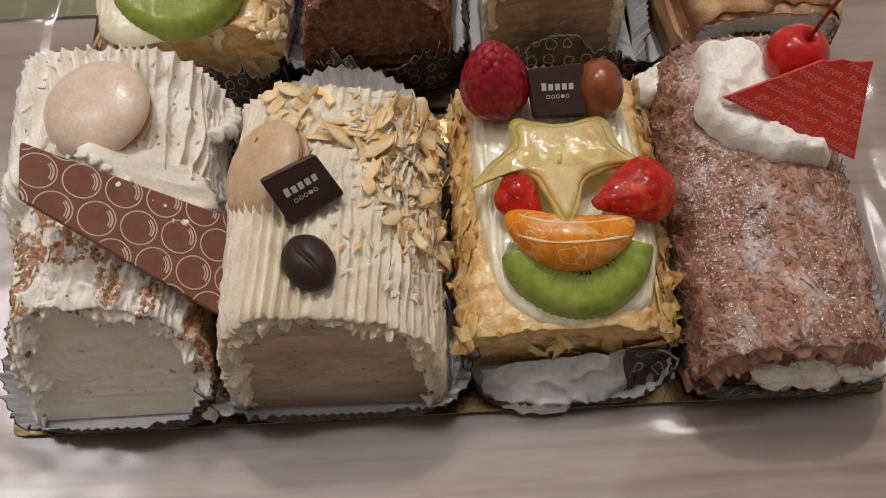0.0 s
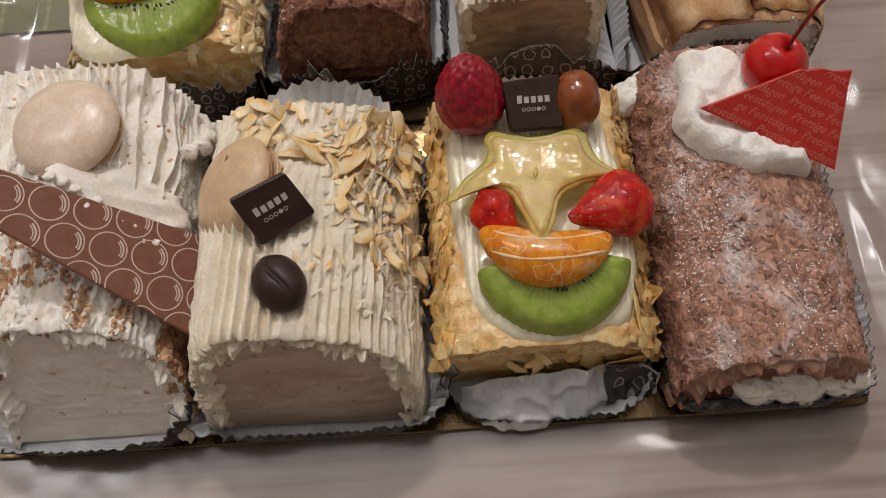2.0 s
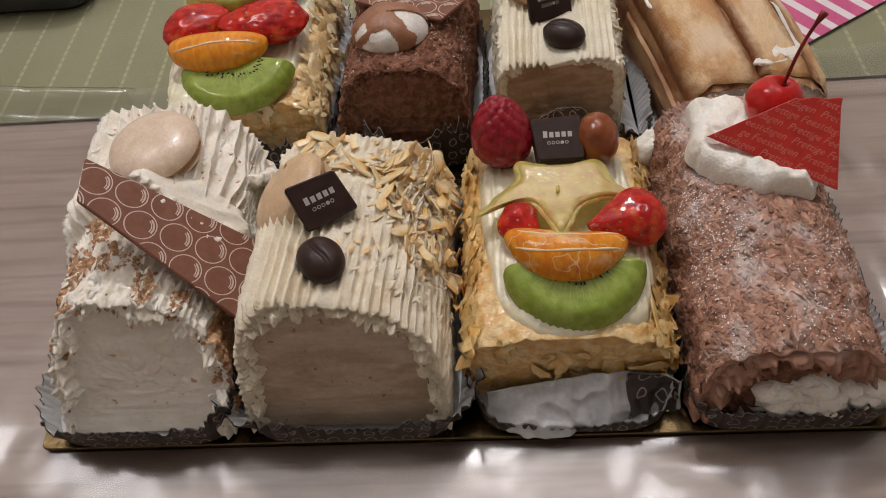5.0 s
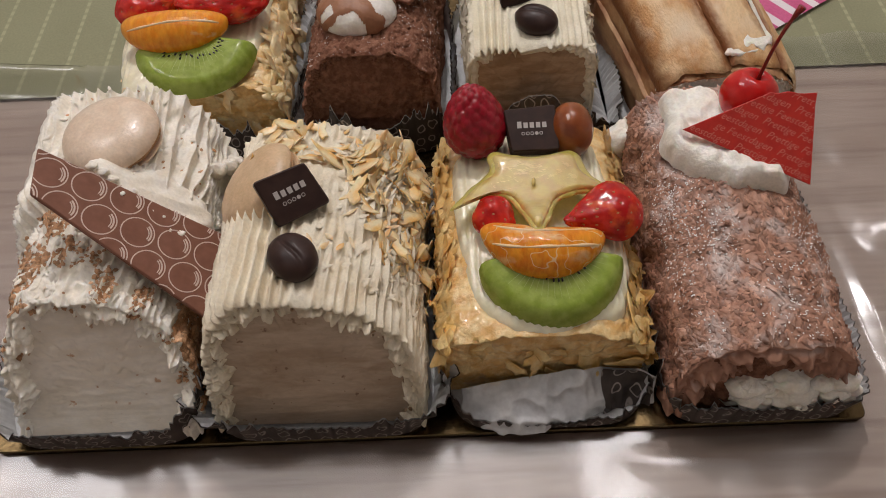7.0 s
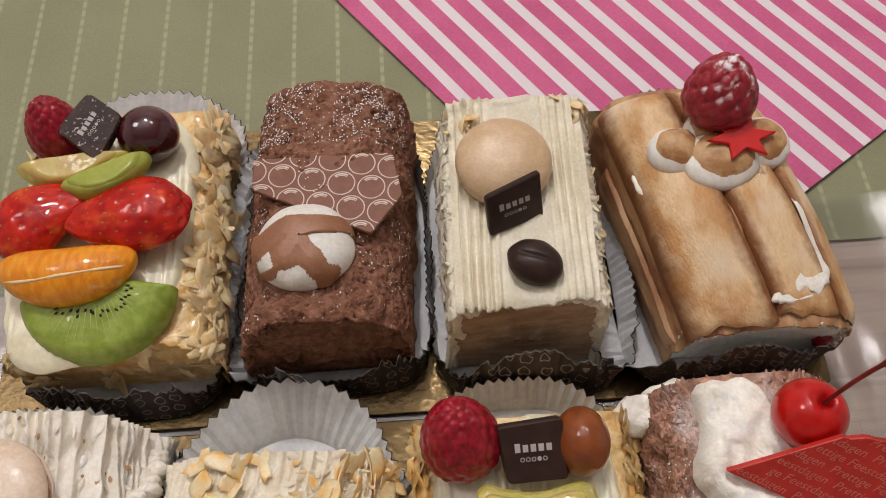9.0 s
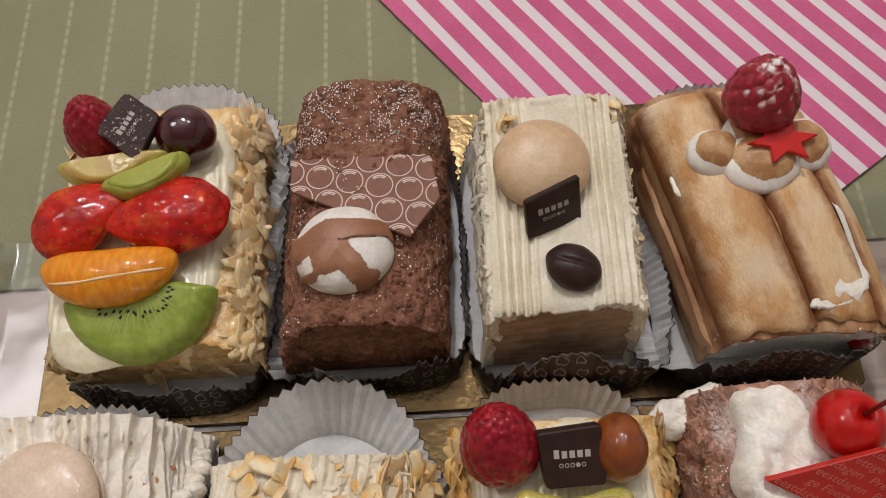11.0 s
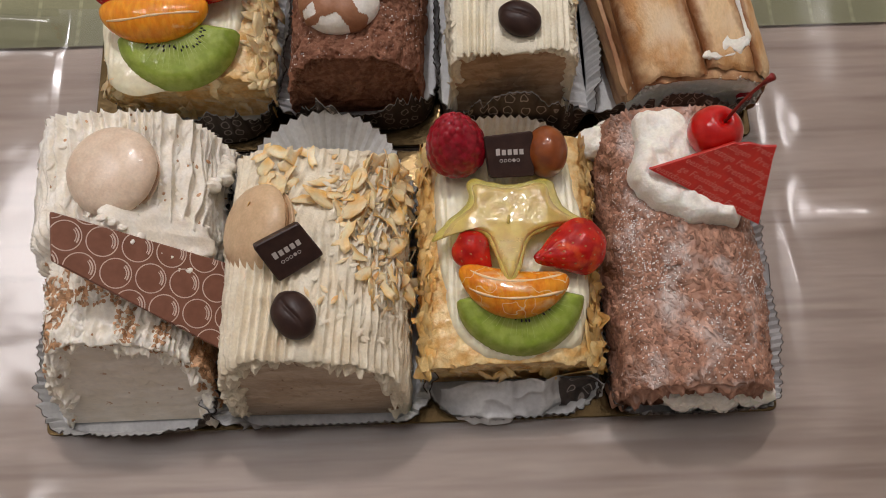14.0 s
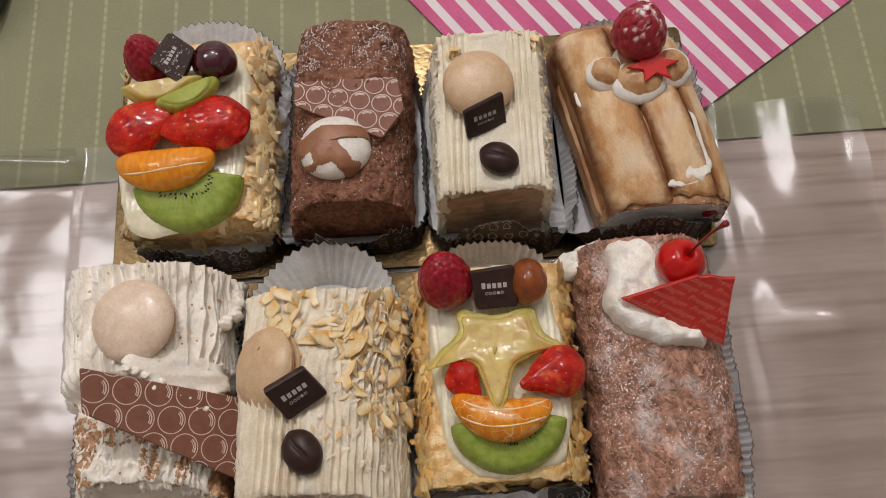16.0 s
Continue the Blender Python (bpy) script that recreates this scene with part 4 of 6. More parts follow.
ALMOND_MESHES = [flake_mesh(k, s, b) for k, (s, b) in enumerate(((0.0042, 0.12), (0.0034, -0.15), (0.0052, 0.10), (0.0028, 0.25), (0.0038, -0.1)))]
SHARD_MESHES = [flake_mesh(k + 20, s, b, 0.26) for k, (s, b) in enumerate(((0.0044, 0.16), (0.0038, -0.2), (0.0050, 0.08), (0.0030, 0.3)))]
for m in SHARD_MESHES:
    m.materials.append(ALMOND)
SHEET_MESHES = [flake_mesh(k + 40, s, b, 0.28) for k, (s, b) in enumerate(((0.0060, 0.06), (0.0052, -0.08), (0.0072, 0.05), (0.0046, 0.10)))]
GOLD_SHEETS = [m.copy() for m in SHEET_MESHES]
for m in SHEET_MESHES:
    m.materials.append(FLAKE)
for m in GOLD_SHEETS:
    m.materials.append(GLAZED)
for m in ALMOND_MESHES:
    m.materials.append(ALMOND)


def lay_flake(parent, meshes, place, n, along, rng, tilt, sink=0.0002, scale=1.0):
    spin = rng.uniform(0, 2 * math.pi)
    n = Vector(n)
    side = n.cross(Vector(along)).normalized()
    x_way = Vector(along) * math.cos(spin) + side * math.sin(spin)
    nn = (n + Vector((rng.uniform(-1, 1), rng.uniform(-1, 1), rng.uniform(-1, 1))) * tilt).normalized()
    ob = new("almond_flake", rng.choice(meshes))
    under(ob, COATS[parent.name])
    k = scale * rng.uniform(0.75, 1.15)
    ob.matrix_basis = axes(Vector(place) + n * sink, x_way, nn) @ Matrix.Diagonal((k, k * rng.uniform(0.65, 1.0), k, 1))
    return ob


rng = random.Random(7)
for _ in range(135):
    v = rng.uniform(0.28, 0.98)
    u = rng.uniform(0.44, 0.98) if rng.random() < 0.8 else rng.uniform(0.35, 0.6)
    if (v < 0.42 and u < 0.6) or (v < 0.66 and u < 0.56):
        continue
    p, n, d = surface_point(grid_b, u, v)
    lay_flake(roll_b, ALMOND_MESHES if rng.random() < 0.4 else SHARD_MESHES, p, n, d, rng, 0.11, 0.0008, rng.uniform(1.0, 1.7))
for u, v, k in ((0.40, 0.90, 1.7), (0.47, 0.86, 1.5), (0.62, 0.88, 1.6), (0.68, 0.84, 1.4)):
    p, n, d = surface_point(grid_b, u, v)
    lay_flake(roll_b, ALMOND_MESHES, p, n, d, rng, 0.2, 0.0010, k)
for _ in range(14):
    p, n, d = surface_point(grid_g, rng.uniform(0.25, 0.9), rng.uniform(0.78, 0.99))
    lay_flake(slice_g, ALMOND_MESHES, p, n, d, rng, 0.5, 0.0005, 0.7)
for _ in range(10):
    p, n, d = surface_point(grid_g, rng.uniform(0.72, 0.95), rng.uniform(0.1, 0.8))
    lay_flake(slice_g, ALMOND_MESHES, p, n, d, rng, 0.5, 0.0005, 0.6)
for _ in range(50):
    u = rng.choice((rng.uniform(0.02, 0.24), rng.uniform(0.76, 0.98)))
    p, n, d = surface_point(grid_c, u, rng.uniform(0.0, 1.0))
    lay_flake(puff_c, GOLD_SHEETS, p, n, d, rng, 0.16, 0.0002, 1.0)
for _ in range(70):
    u = rng.uniform(0.78, 0.98) if rng.random() < 0.75 else rng.uniform(0.02, 0.2)
    p, n, d = surface_point(grid_e, u, rng.uniform(0.0, 1.0))
    lay_flake(puff_e, SHEET_MESHES, p, n, d, rng, 0.20, 0.0004, 1.35)
for parent, cx, hw, y in ((puff_c, 0.0345, 0.026, 0.0125), (puff_e, -0.080, 0.028, 0.1180)):
    for _ in range(14):
        z = rng.uniform(0.010, 0.031)
        lay_flake(parent, GOLD_SHEETS if parent is puff_c else SHEET_MESHES, (cx + rng.uniform(-hw, hw), y + 0.12 * (z - REST), z), (0, -1, 0.2), (1, 0, 0), rng, 0.5, 0.0002, 0.9)


def slivers(name, g, count, mat, parent, label, length, width, u_range, v_range, seed, curl=0.35, lift=0.0004, keep=None, grain=None):
    """Very many thin curled chips, joined, strewn over a coat."""
    r = np.random.RandomState(seed)
    rows, cols = g.shape[:2]
    u = r.uniform(*u_range, count)
    v = r.uniform(*v_range, count)
    i = np.clip((v * (rows - 1)).astype(int), 2, rows - 3)
    j = np.clip((u * (cols - 1)).astype(int), 2, cols - 3)
    p = g[i, j]
    du, dv = g[i, j + 2] - g[i, j - 2], g[i + 2, j] - g[i - 2, j]
    n = np.cross(du, dv)
    n /= np.linalg.norm(n, axis=1, keepdims=True) + 1e-12
    if keep is not None:
        ok = keep(p, u, v) > r.uniform(0, 1, count)
        p, n, du, dv = p[ok], n[ok], du[ok], dv[ok]
        count = len(p)
    du = du / (np.linalg.norm(du, axis=1, keepdims=True) + 1e-12)
    dv = np.cross(n, du)
    a = (r.uniform(0, 2 * np.pi, count) if grain is None else r.normal(math.pi / 2 + grain[0], grain[1], count))[:, None]
    along = du * np.cos(a) + dv * np.sin(a) + n * r.uniform(-0.25, 0.35, count)[:, None]
    across = np.cross(n, along)
    across /= np.linalg.norm(across, axis=1, keepdims=True) + 1e-12
    ln = length * r.uniform(0.5, 1.3, count)[:, None]
    wd = width * r.uniform(0.6, 1.4, count)[:, None]
    verts = []
    for k in (-1, -0.33, 0.33, 1):
        c = p + along * ln * 0.5 * k + n * (lift + curl * ln * 0.25 * (k * k - 0.4))
        w = wd * (0.5 if abs(k) < 1 else 0.12)
        verts += [c - across * w, c + n * w * 0.5, c + across * w]
    verts = np.stack(verts, 1).reshape(-1, 3)
    base = (np.arange(count) * 12)[:, None, None]
    quad = np.array([[3 * k + s, 3 * k + s + 1, 3 * k + s + 4, 3 * k + s + 3] for k in range(3) for s in range(2)])
    faces = (base + quad[None]).reshape(-1, 4).tolist()
    ob = under(mesh_object(name, verts, faces, mat), parent, label)
    ob["kind"] = "stuff"
    return ob


slivers("chocolate_shaving", grid_d, 8500, SHAVE, roll_d, "fine milk chocolate shavings dusted with sugar", 0.0036, 0.0013, (0.02, 0.98), (0.0, 1.0), 3, curl=0.18, lift=0.0002, grain=(0.35, 0.9))
slivers("nut_crumb", grid_a, 9000, CRUST, roll_a, "reddish brown nut crumbs", 0.0015, 0.0010, (0.03, 0.97), (0.0, 0.42), 4, curl=0.1, lift=0.0001, keep=lambda p, u, v: smoothstep(1.0, 0.15, u) * smoothstep(-0.15, 0.35, vnoise(p, 0.0055, 70) + 0.5 * (0.28 - v)))
slivers("nut_crumb", grid_a, 260, CRUST, roll_a, "", 0.0022, 0.0012, (0.02, 0.22), (0.5, 1.0), 5, keep=lambda p, u, v: smoothstep(0.6, 1.0, v))
slivers("nut_crumb", grid_a, 45, CRUST, roll_a, "", 0.0016, 0.0010, (0.3, 0.95), (0.45, 1.0), 6, curl=0.1, lift=0.0)
slivers("nut_crumb", grid_a, 4200, CRUST, roll_a, "", 0.0020, 0.0015, (0.80, 0.99), (0.0, 0.48), 16, curl=0.1)
slivers("cream_shred", grid_a, 130, IVORY, roll_a, "torn cream shreds", 0.0040, 0.0015, (0.28, 0.98), (0.46, 1.0), 31, curl=0.2, lift=0.0002)
slivers("cream_shred", grid_a, 220, IVORY, roll_a, "", 0.0030, 0.0014, (0.05, 0.98), (0.0, 0.42), 32, curl=0.2, lift=0.0003)
slivers("cream_shred", grid_b, 260, MOCHA, roll_b, "torn cream shreds", 0.0042, 0.0014, (0.50, 0.99), (0.12, 1.0), 33, curl=0.2, lift=0.0003)
slivers("cream_shred", grid_g, 260, PALE, slice_g, "torn cream shreds", 0.0036, 0.0013, (0.70, 0.99), (0.0, 1.0), 34, curl=0.2, lift=0.0003)
slivers("cream_shred", grid_g, 160, PALE, slice_g, "", 0.0036, 0.0013, (0.02, 0.26), (0.0, 1.0), 35, curl=0.2, lift=0.0003)
for puff, grid, mat in ((puff_c, grid_c, GLAZED), (puff_e, grid_e, FLAKE)):
    for k, (lo, hi) in enumerate(((0.02, 0.22), (0.79, 0.98))):
        slivers("pastry_flake", grid, 260 if puff is puff_c else 170, mat, puff, "thin translucent pastry flakes", 0.0088, 0.0052, (lo, hi), (0.0, 1.0), 50 + k, curl=0.12, lift=0.0001)
slivers("almond_crumb", grid_b, 130, ALMOND, roll_b, "thin almond splinters", 0.0044, 0.0013, (0.45, 0.98), (0.25, 1.0), 8, curl=0.15, lift=0.0006)
slivers("cake_crumb", grid_f, 1400, COCOA_CUT, log_f, "fine chocolate cake crumbs", 0.0019, 0.0011, (0.02, 0.98), (0.0, 1.0), 61, curl=0.15, lift=0.0001)
slivers("sugar_dust", grid_f, 1700, SUGAR, log_f, "clumps of powdered sugar", 0.00048, 0.0004, (0.2, 0.85), (0.72, 0.99), 9, keep=lambda p, u, v: smoothstep(-0.1, 0.5, vnoise(p, 0.003, 77) + 0.25))
slivers("sugar_dust", grid_f, 1200, SUGAR, log_f, "", 0.0005, 0.0004, (0.15, 0.9), (0.0, 0.7), 10, keep=lambda p, u, v: smoothstep(0.1, 0.4, vnoise(p, 0.006, 78)))
slivers("sugar_dust", grid_d, 3800, SUGAR, roll_d, "powdered sugar", 0.0007, 0.00036, (0.2, 0.9), (0.02, 0.8), 12, lift=0.0006, keep=lambda p, u, v: smoothstep(-0.2, 0.9, vnoise(p, 0.014, 79) + 0.5 * u + 0.3 * v))


def crumb_lump(parent, place, size, mat, seed, label="", name="cream_lump"):
    def shape(s):
        return s * (1 + 0.35 * fbm(s + seed, 0.6, 3, seed))[..., None]
    return ball(name, Matrix.Translation(place), size, mat, parent, label, shape, 22, 14)


spill = random.Random(21)
for k in range(60):
    x = spill.uniform(0.086, 0.1225)
    z = spill.uniform(0.011, 0.022) if x < 0.118 else spill.uniform(0.010, 0.016)
    s = spill.uniform(0.0014, 0.0040)
    crumb_lump(roll_d, (x, 0.0062 - 0.12 * (0.022 - z) + spill.uniform(-0.0025, 0.001), z), (s * 1.3, s, s * 0.9), WHIP, k + 1)
crumb_lump(roll_d, (0.0675, 0.094, 0.026), (0.007, 0.006, 0.007), WHIP, 12)
crumb_lump(roll_d, (0.076, 0.0985, 0.028), (0.008, 0.004, 0.006), WHIP, 13)
edge_rng = random.Random(5)
for k in range(14):
    t = k / 13
    x = -0.0915 + 0.031 * t
    y = 0.0585 - 0.0115 * min(1, t * 1.5) + edge_rng.uniform(-0.0020, 0.0020)
    z = 0.0690 - 0.73 * (x + 0.1025) + 0.0004
    s = edge_rng.uniform(0.0007, 0.0013)
    crumb_lump(roll_a, (x, y + 0.0005, z), (s * 1.6, s * 1.1, s * 0.7), IVORY, 30 + k)
for k in range(8):
    crumb_lump(roll_a, (-0.0655 + edge_rng.uniform(-0.001, 0.003), 0.078 + 0.002 * k, 0.037 - 0.0016 * k), (0.003, 0.0024, 0.003), IVORY, 90 + k)
crumb_lump(roll_a, (-0.0855, 0.0605, 0.0515), (0.0035, 0.003, 0.002), CRUST, 44, "caramel nut piece", "nut_piece")
for k, (x, y, z, s) in enumerate(((-0.1145, 0.097, 0.038, 0.004), (-0.117, 0.090, 0.034, 0.003), (-0.112, 0.1, 0.034, 0.003))):
    crumb_lump(roll_a, (x, y, z), (s, s, s), IVORY, 60 + k)


# ---- vanilla cream tops ----
def resampled(o, count):
    """A closed outline with evenly spaced points."""
    q = np.concatenate([o, o[:1]])
    far = np.concatenate([[0], np.cumsum(np.hypot(*np.diff(q, axis=0).T))])
    at = np.linspace(0, far[-1], count, endpoint=False)
    return np.stack([np.interp(at, far, q[:, 0]), np.interp(at, far, q[:, 1])], 1)


def cream_top(parent, outline, z, mat, seed, thick=0.0045, comb=0.0006, name="vanilla_cream", ragged=0.025, grain=0.006, soft=0.006, lift=None, label="", swell=0.0010, foam=0.0):
    """A spread layer of cream with a soft rim and comb marks along its length."""
    o = resampled(rounded(outline, soft, 7), 190)
    c = o.mean(0)
    rings = np.concatenate([np.linspace(0, 0.75, 16), np.linspace(0.8, 1.0, 9)])
    g = c + (o[None] - c) * rings[:, None, None]
    p = np.concatenate([g, np.zeros((*g.shape[:2], 1))], -1)
    rim = np.sqrt(np.clip(1 - ((rings - 0.72) / 0.28).clip(0) ** 2, 0, 1))[:, None]
    wob = 1 + ragged * fbm(p, grain, 2, seed) * rings[:, None] ** 2
    p[..., :2] = c + (p[..., :2] - c) * wob[..., None]
    p[..., 2] = z + thick * rim + rim * (comb * np.sin(2 * np.pi * (p[..., 0] + 0.0006 * vnoise(p, 0.01, seed)) / 0.0022) + swell * fbm(p, 0.011, 3, seed + 2) + foam * fbm(p, 0.0032, 3, seed + 4))
    if lift is not None:
        p[..., 2] += lift(p[..., 0], p[..., 1])
    return grid_part(name, p, mat, parent, label, True)


cream_top(roll_a, [(-0.0945, 0.0640), (-0.0890, 0.0545), (-0.0820, 0.0500), (-0.0740, 0.0465), (-0.0640, 0.0450), (-0.0625, 0.0580), (-0.0760, 0.0700), (-0.0880, 0.0720)], 0.0, IVORY, 260, 0.0032, 0.0, "cream_fold", 0.16, 0.0032, 0.003,
          lambda x, y: np.minimum(0.0690 - 0.73 * (x + 0.1025) - 0.0022, 0.0700) - 0.35 * np.maximum(0, y - 0.058), "torn cream laid over a chocolate strip", 0.0030)
cream_top(puff_c, [(0.009, 0.080), (0.018, 0.093), (0.042, 0.0955), (0.055, 0.090), (0.0595, 0.064), (0.0595, 0.033), (0.0555, 0.0195), (0.044, 0.0185), (0.034, 0.0155), (0.021, 0.0175), (0.013, 0.027), (0.0095, 0.057)], 0.0315, CUSTARD, 201)
cream_top(puff_e, [(-0.1075, 0.1195), (-0.110, 0.140), (-0.1085, 0.172), (-0.105, 0.196), (-0.083, 0.2005), (-0.064, 0.200), (-0.0565, 0.182), (-0.0570, 0.158), (-0.0600, 0.140), (-0.0680, 0.1185), (-0.09, 0.1165)], 0.0320, CUSTARD, 202, comb=0.0005, ragged=0.06, grain=0.012)


def rim_crumbs(parent, mat, count, size, seed, label="", name="crumb_rim"):
    """Small torn crumbs round a cut face."""
    rim, _ = RIMS[parent.name]
    r = np.random.RandomState(seed)
    verts, faces = [], []
    base_ball = sphere_grid(6, 4).reshape(-1, 3)
    base_faces = [f[::-1] for f in grid_faces(4, 6, True)]
    mid = rim.mean(0)
    for k in range(count):
        q = rim[r.randint(len(rim))]
        q = q + (mid - q) * abs(r.normal(0, 0.05)) + np.array([0, r.uniform(-0.0012, 0.0004), 0])
        s = size * r.uniform(0.5, 1.4)
        first = len(verts)
        verts += list(q + base_ball * s * r.uniform(0.6, 1.3, (len(base_ball), 1)))
        faces += [[i + first for i in f] for f in base_faces]
    ob = under(mesh_object(name, verts, faces, mat), parent, label)
    ob["kind"] = "stuff"


def torn_rim(parent, mat, seed, label, thick, forward, name="torn_rim"):
    """An uneven torn band of the coat round a cut face."""
    rim, mid = RIMS[parent.name]
    k = np.linspace(0, 1, 22)[:, None]
    wide = np.maximum(0.015, thick * (1 + 1.5 * fbm(rim, 0.007, 3, seed) + 0.9 * fbm(rim, 0.0022, 2, seed + 3)))
    p = mid + (rim[None] - mid) * (1.045 - (wide[None] + 0.045) * k)[..., None]
    fit = np.polyfit(rim[:, 2], rim[:, 1], 1)
    rest = (rim[:, 1] - np.polyval(fit, rim[:, 2]))[None] * (1 - k) ** 2
    swell = np.sqrt(np.clip(1 - (2 * k - 1) ** 2, 0, 1)) * forward * np.clip(0.75 + 1.3 * fbm(p, 0.0042, 3, seed + 1) + 0.8 * fbm(p, 0.0016, 2, seed + 2), 0.05, 2)
    p[..., 1] = np.polyval(fit, p[..., 2]) + rest - swell + 0.0006 * k
    p[..., 2] = np.maximum(p[..., 2], REST)
    return grid_part(name, p, mat, parent, label)


torn_rim(roll_a, IVORY, 501, "torn cream edge", 0.13, 0.0030)
torn_rim(roll_b, MOCHA, 511, "torn cream edge", 0.10, 0.0028)
torn_rim(slice_g, PALE, 521, "torn cream edge", 0.09, 0.0016)
torn_rim(log_f, COCOA_CUT, 531, "torn chocolate crumb edge", 0.12, 0.0018)
torn_rim(roll_d, SHAVE, 541, "folded chocolate coat", 0.30, 0.0036)
rim_crumbs(roll_a, CRUST, 90, 0.0007, 2)
rim_crumbs(roll_b, FILL_CAKE, 70, 0.0006, 4)
rim_crumbs(log_f, COCOA_CUT, 300, 0.0008, 5, "torn chocolate crumbs")
rim_crumbs(cake_h, WHIP, 160, 0.0007, 8, "sponge crumbs")

# ---- toppings ----
def macaron(origin, normal, radius, label, seed, shell=MACARON):
    m = axes(origin, (1, 0.1, 0), normal)
    t = thing("macaron", origin, label, "macaron", "macarons on the pastries")

    def dome(s):
        p = s.copy()
        z = p[..., 2]
        flat = np.sqrt(np.clip(p[..., 0] ** 2 + p[..., 1] ** 2, 0, 1))
        p[..., 2] = np.where(z > 0, np.sqrt(np.clip(1 - flat ** 2.6, 0, 1)), -0.12 * (1 - flat ** 4))
        return p * (1 + 0.012 * vnoise(s + seed, 0.7, seed))[..., None]

    def foot(s):
        p = s.copy()
        ang = np.arctan2(p[..., 1], p[..., 0])
        ruff = 1 + 0.035 * vnoise(np.stack([np.cos(ang) * 9, np.sin(ang) * 9, p[..., 2] * 3], -1), 0.8, seed)
        return p * ruff[..., None]
    ball("top_shell", m @ Matrix.Translation((0, 0, 0.0012)), (radius, radius, 0.0062), shell, t, "smooth shiny caramel shell", dome, 56, 40)
    ball("foot", m @ Matrix.Translation((0, 0, 0.0002)), (radius * 0.975, radius * 0.975, 0.0024), MACARON_FOOT, t, "rough crumbly edge", foot, 72, 16)
    ball("bottom_shell", m @ Matrix.Translation((0, 0, -0.0016)) @ pose(0, 0, 0, 180), (radius * 0.97, radius * 0.97, 0.0045), shell, t, "", dome, 48, 30)
    return t


macaron((-0.0920, 0.0772, 0.0540), (-0.10, -0.05, 1), 0.0148, "round caramel macaron in ivory buttercream, its sheen lightened into the colour", 1, MACARON_LIT)
macaron((-0.0462, 0.0577, 0.0500), (-0.66, 0.03, 0.75), 0.0147, "caramel macaron leaning on the side of an almond roll", 2)
macaron((0.0355, 0.1640, 0.0485), (0.0, -0.10, 1), 0.0139, "round caramel macaron on combed pale buttercream", 3)


def plane_of(corners):
    """The pose of a plate through its corners, x along the first edge, and the corners in its own plane."""
    c = np.array(corners, float)
    mid = c.mean(0)
    _, _, vt = np.linalg.svd(c - mid)
    n = vt[2] if vt[2][2] > 0 else -vt[2]
    m = axes(mid, c[1] - c[0], n)
    flat = moved(c, m.inverted())[:, :2]
    return m, flat


def annulus(cx, cy, r0, r1, a0, a1, steps):
    t = np.linspace(a0, a1, steps)
    ins = np.stack([cx + r0 * np.cos(t), cy + r0 * np.sin(t)], 1)
    out = np.stack([cx + r1 * np.cos(t), cy + r1 * np.sin(t)], 1)
    return ins, out


def print_mesh(strips, clip, z, m, mat, parent, name, label=""):
    """Thin printed lines, cut off where the plate ends."""
    verts, faces = [], []
    for a, b in strips:
        base = len(verts)
        verts += [(*p, z) for p in a] + [(*p, z) for p in b]
        n = len(a)
        mids = np.array([(a[i] + a[i + 1] + b[i] + b[i + 1]) / 4 for i in range(n - 1)])
        ok = inside(clip, mids)
        faces += [(base + i, base + n + i, base + n + i + 1, base + i + 1) for i in range(n - 1) if ok[i]]
    return under(mesh_object(name, moved(np.array(verts), m), faces, mat), parent, label)


def bubble_chocolate(name, corners, label, thick, pitch, r, seed, turn=0.0):
    m, flat = plane_of(corners)
    t = thing(name, m.translation, label, "chocolate")
    o = rounded(flat, 0.0008, 2)
    slab("chocolate_plate", o, thick, m @ Matrix.Translation((0, 0, -thick)), MILK, t, bevel=0.0003)
    strips = []
    cs, sn = math.cos(turn), math.sin(turn)
    for i in range(-6, 7):
        for j in range(-6, 7):
            gx, gy = pitch * (i + 0.5 * (j % 2)) + 0.002, pitch * 0.87 * j + 0.001
            x, y = gx * cs - gy * sn, gx * sn + gy * cs
            strips.append(annulus(x, y, r - 0.00034, r, 0, 2 * np.pi, 40))
            for rr, w in ((0.80, 0.00050), (0.64, 0.00030)):
                strips.append(annulus(x, y + 0.0002, r * rr - w, r * rr, 0.9, 2.3, 12))
    print_mesh(strips, o, 0.00012, m, PRINT, t, "printed_ring", "pale printed bubble outlines")
    return t


strap_corners = [(-0.1030, 0.0590, 0.0700), (-0.1020, 0.0446, 0.0680), (-0.0584, 0.0217, 0.0362), (-0.0570, 0.0500, 0.0385)]
bubble_chocolate("chocolate_strip", strap_corners, "milk chocolate strip printed with bubbles, lying across a cream roll", 0.0016, 0.0103, 0.0047, 1, 0.35)
shard_corners = [(-0.0365, 0.1715, 0.0475), (0.0040, 0.1705, 0.0482), (0.0062, 0.1560, 0.0485), (-0.0030, 0.1440, 0.0490), (-0.0365, 0.1610, 0.0480)]
bubble_chocolate("chocolate_shard", shard_corners, "milk chocolate shard printed with bubbles on a chocolate log", 0.0015, 0.0087, 0.0040, 2, -0.2)


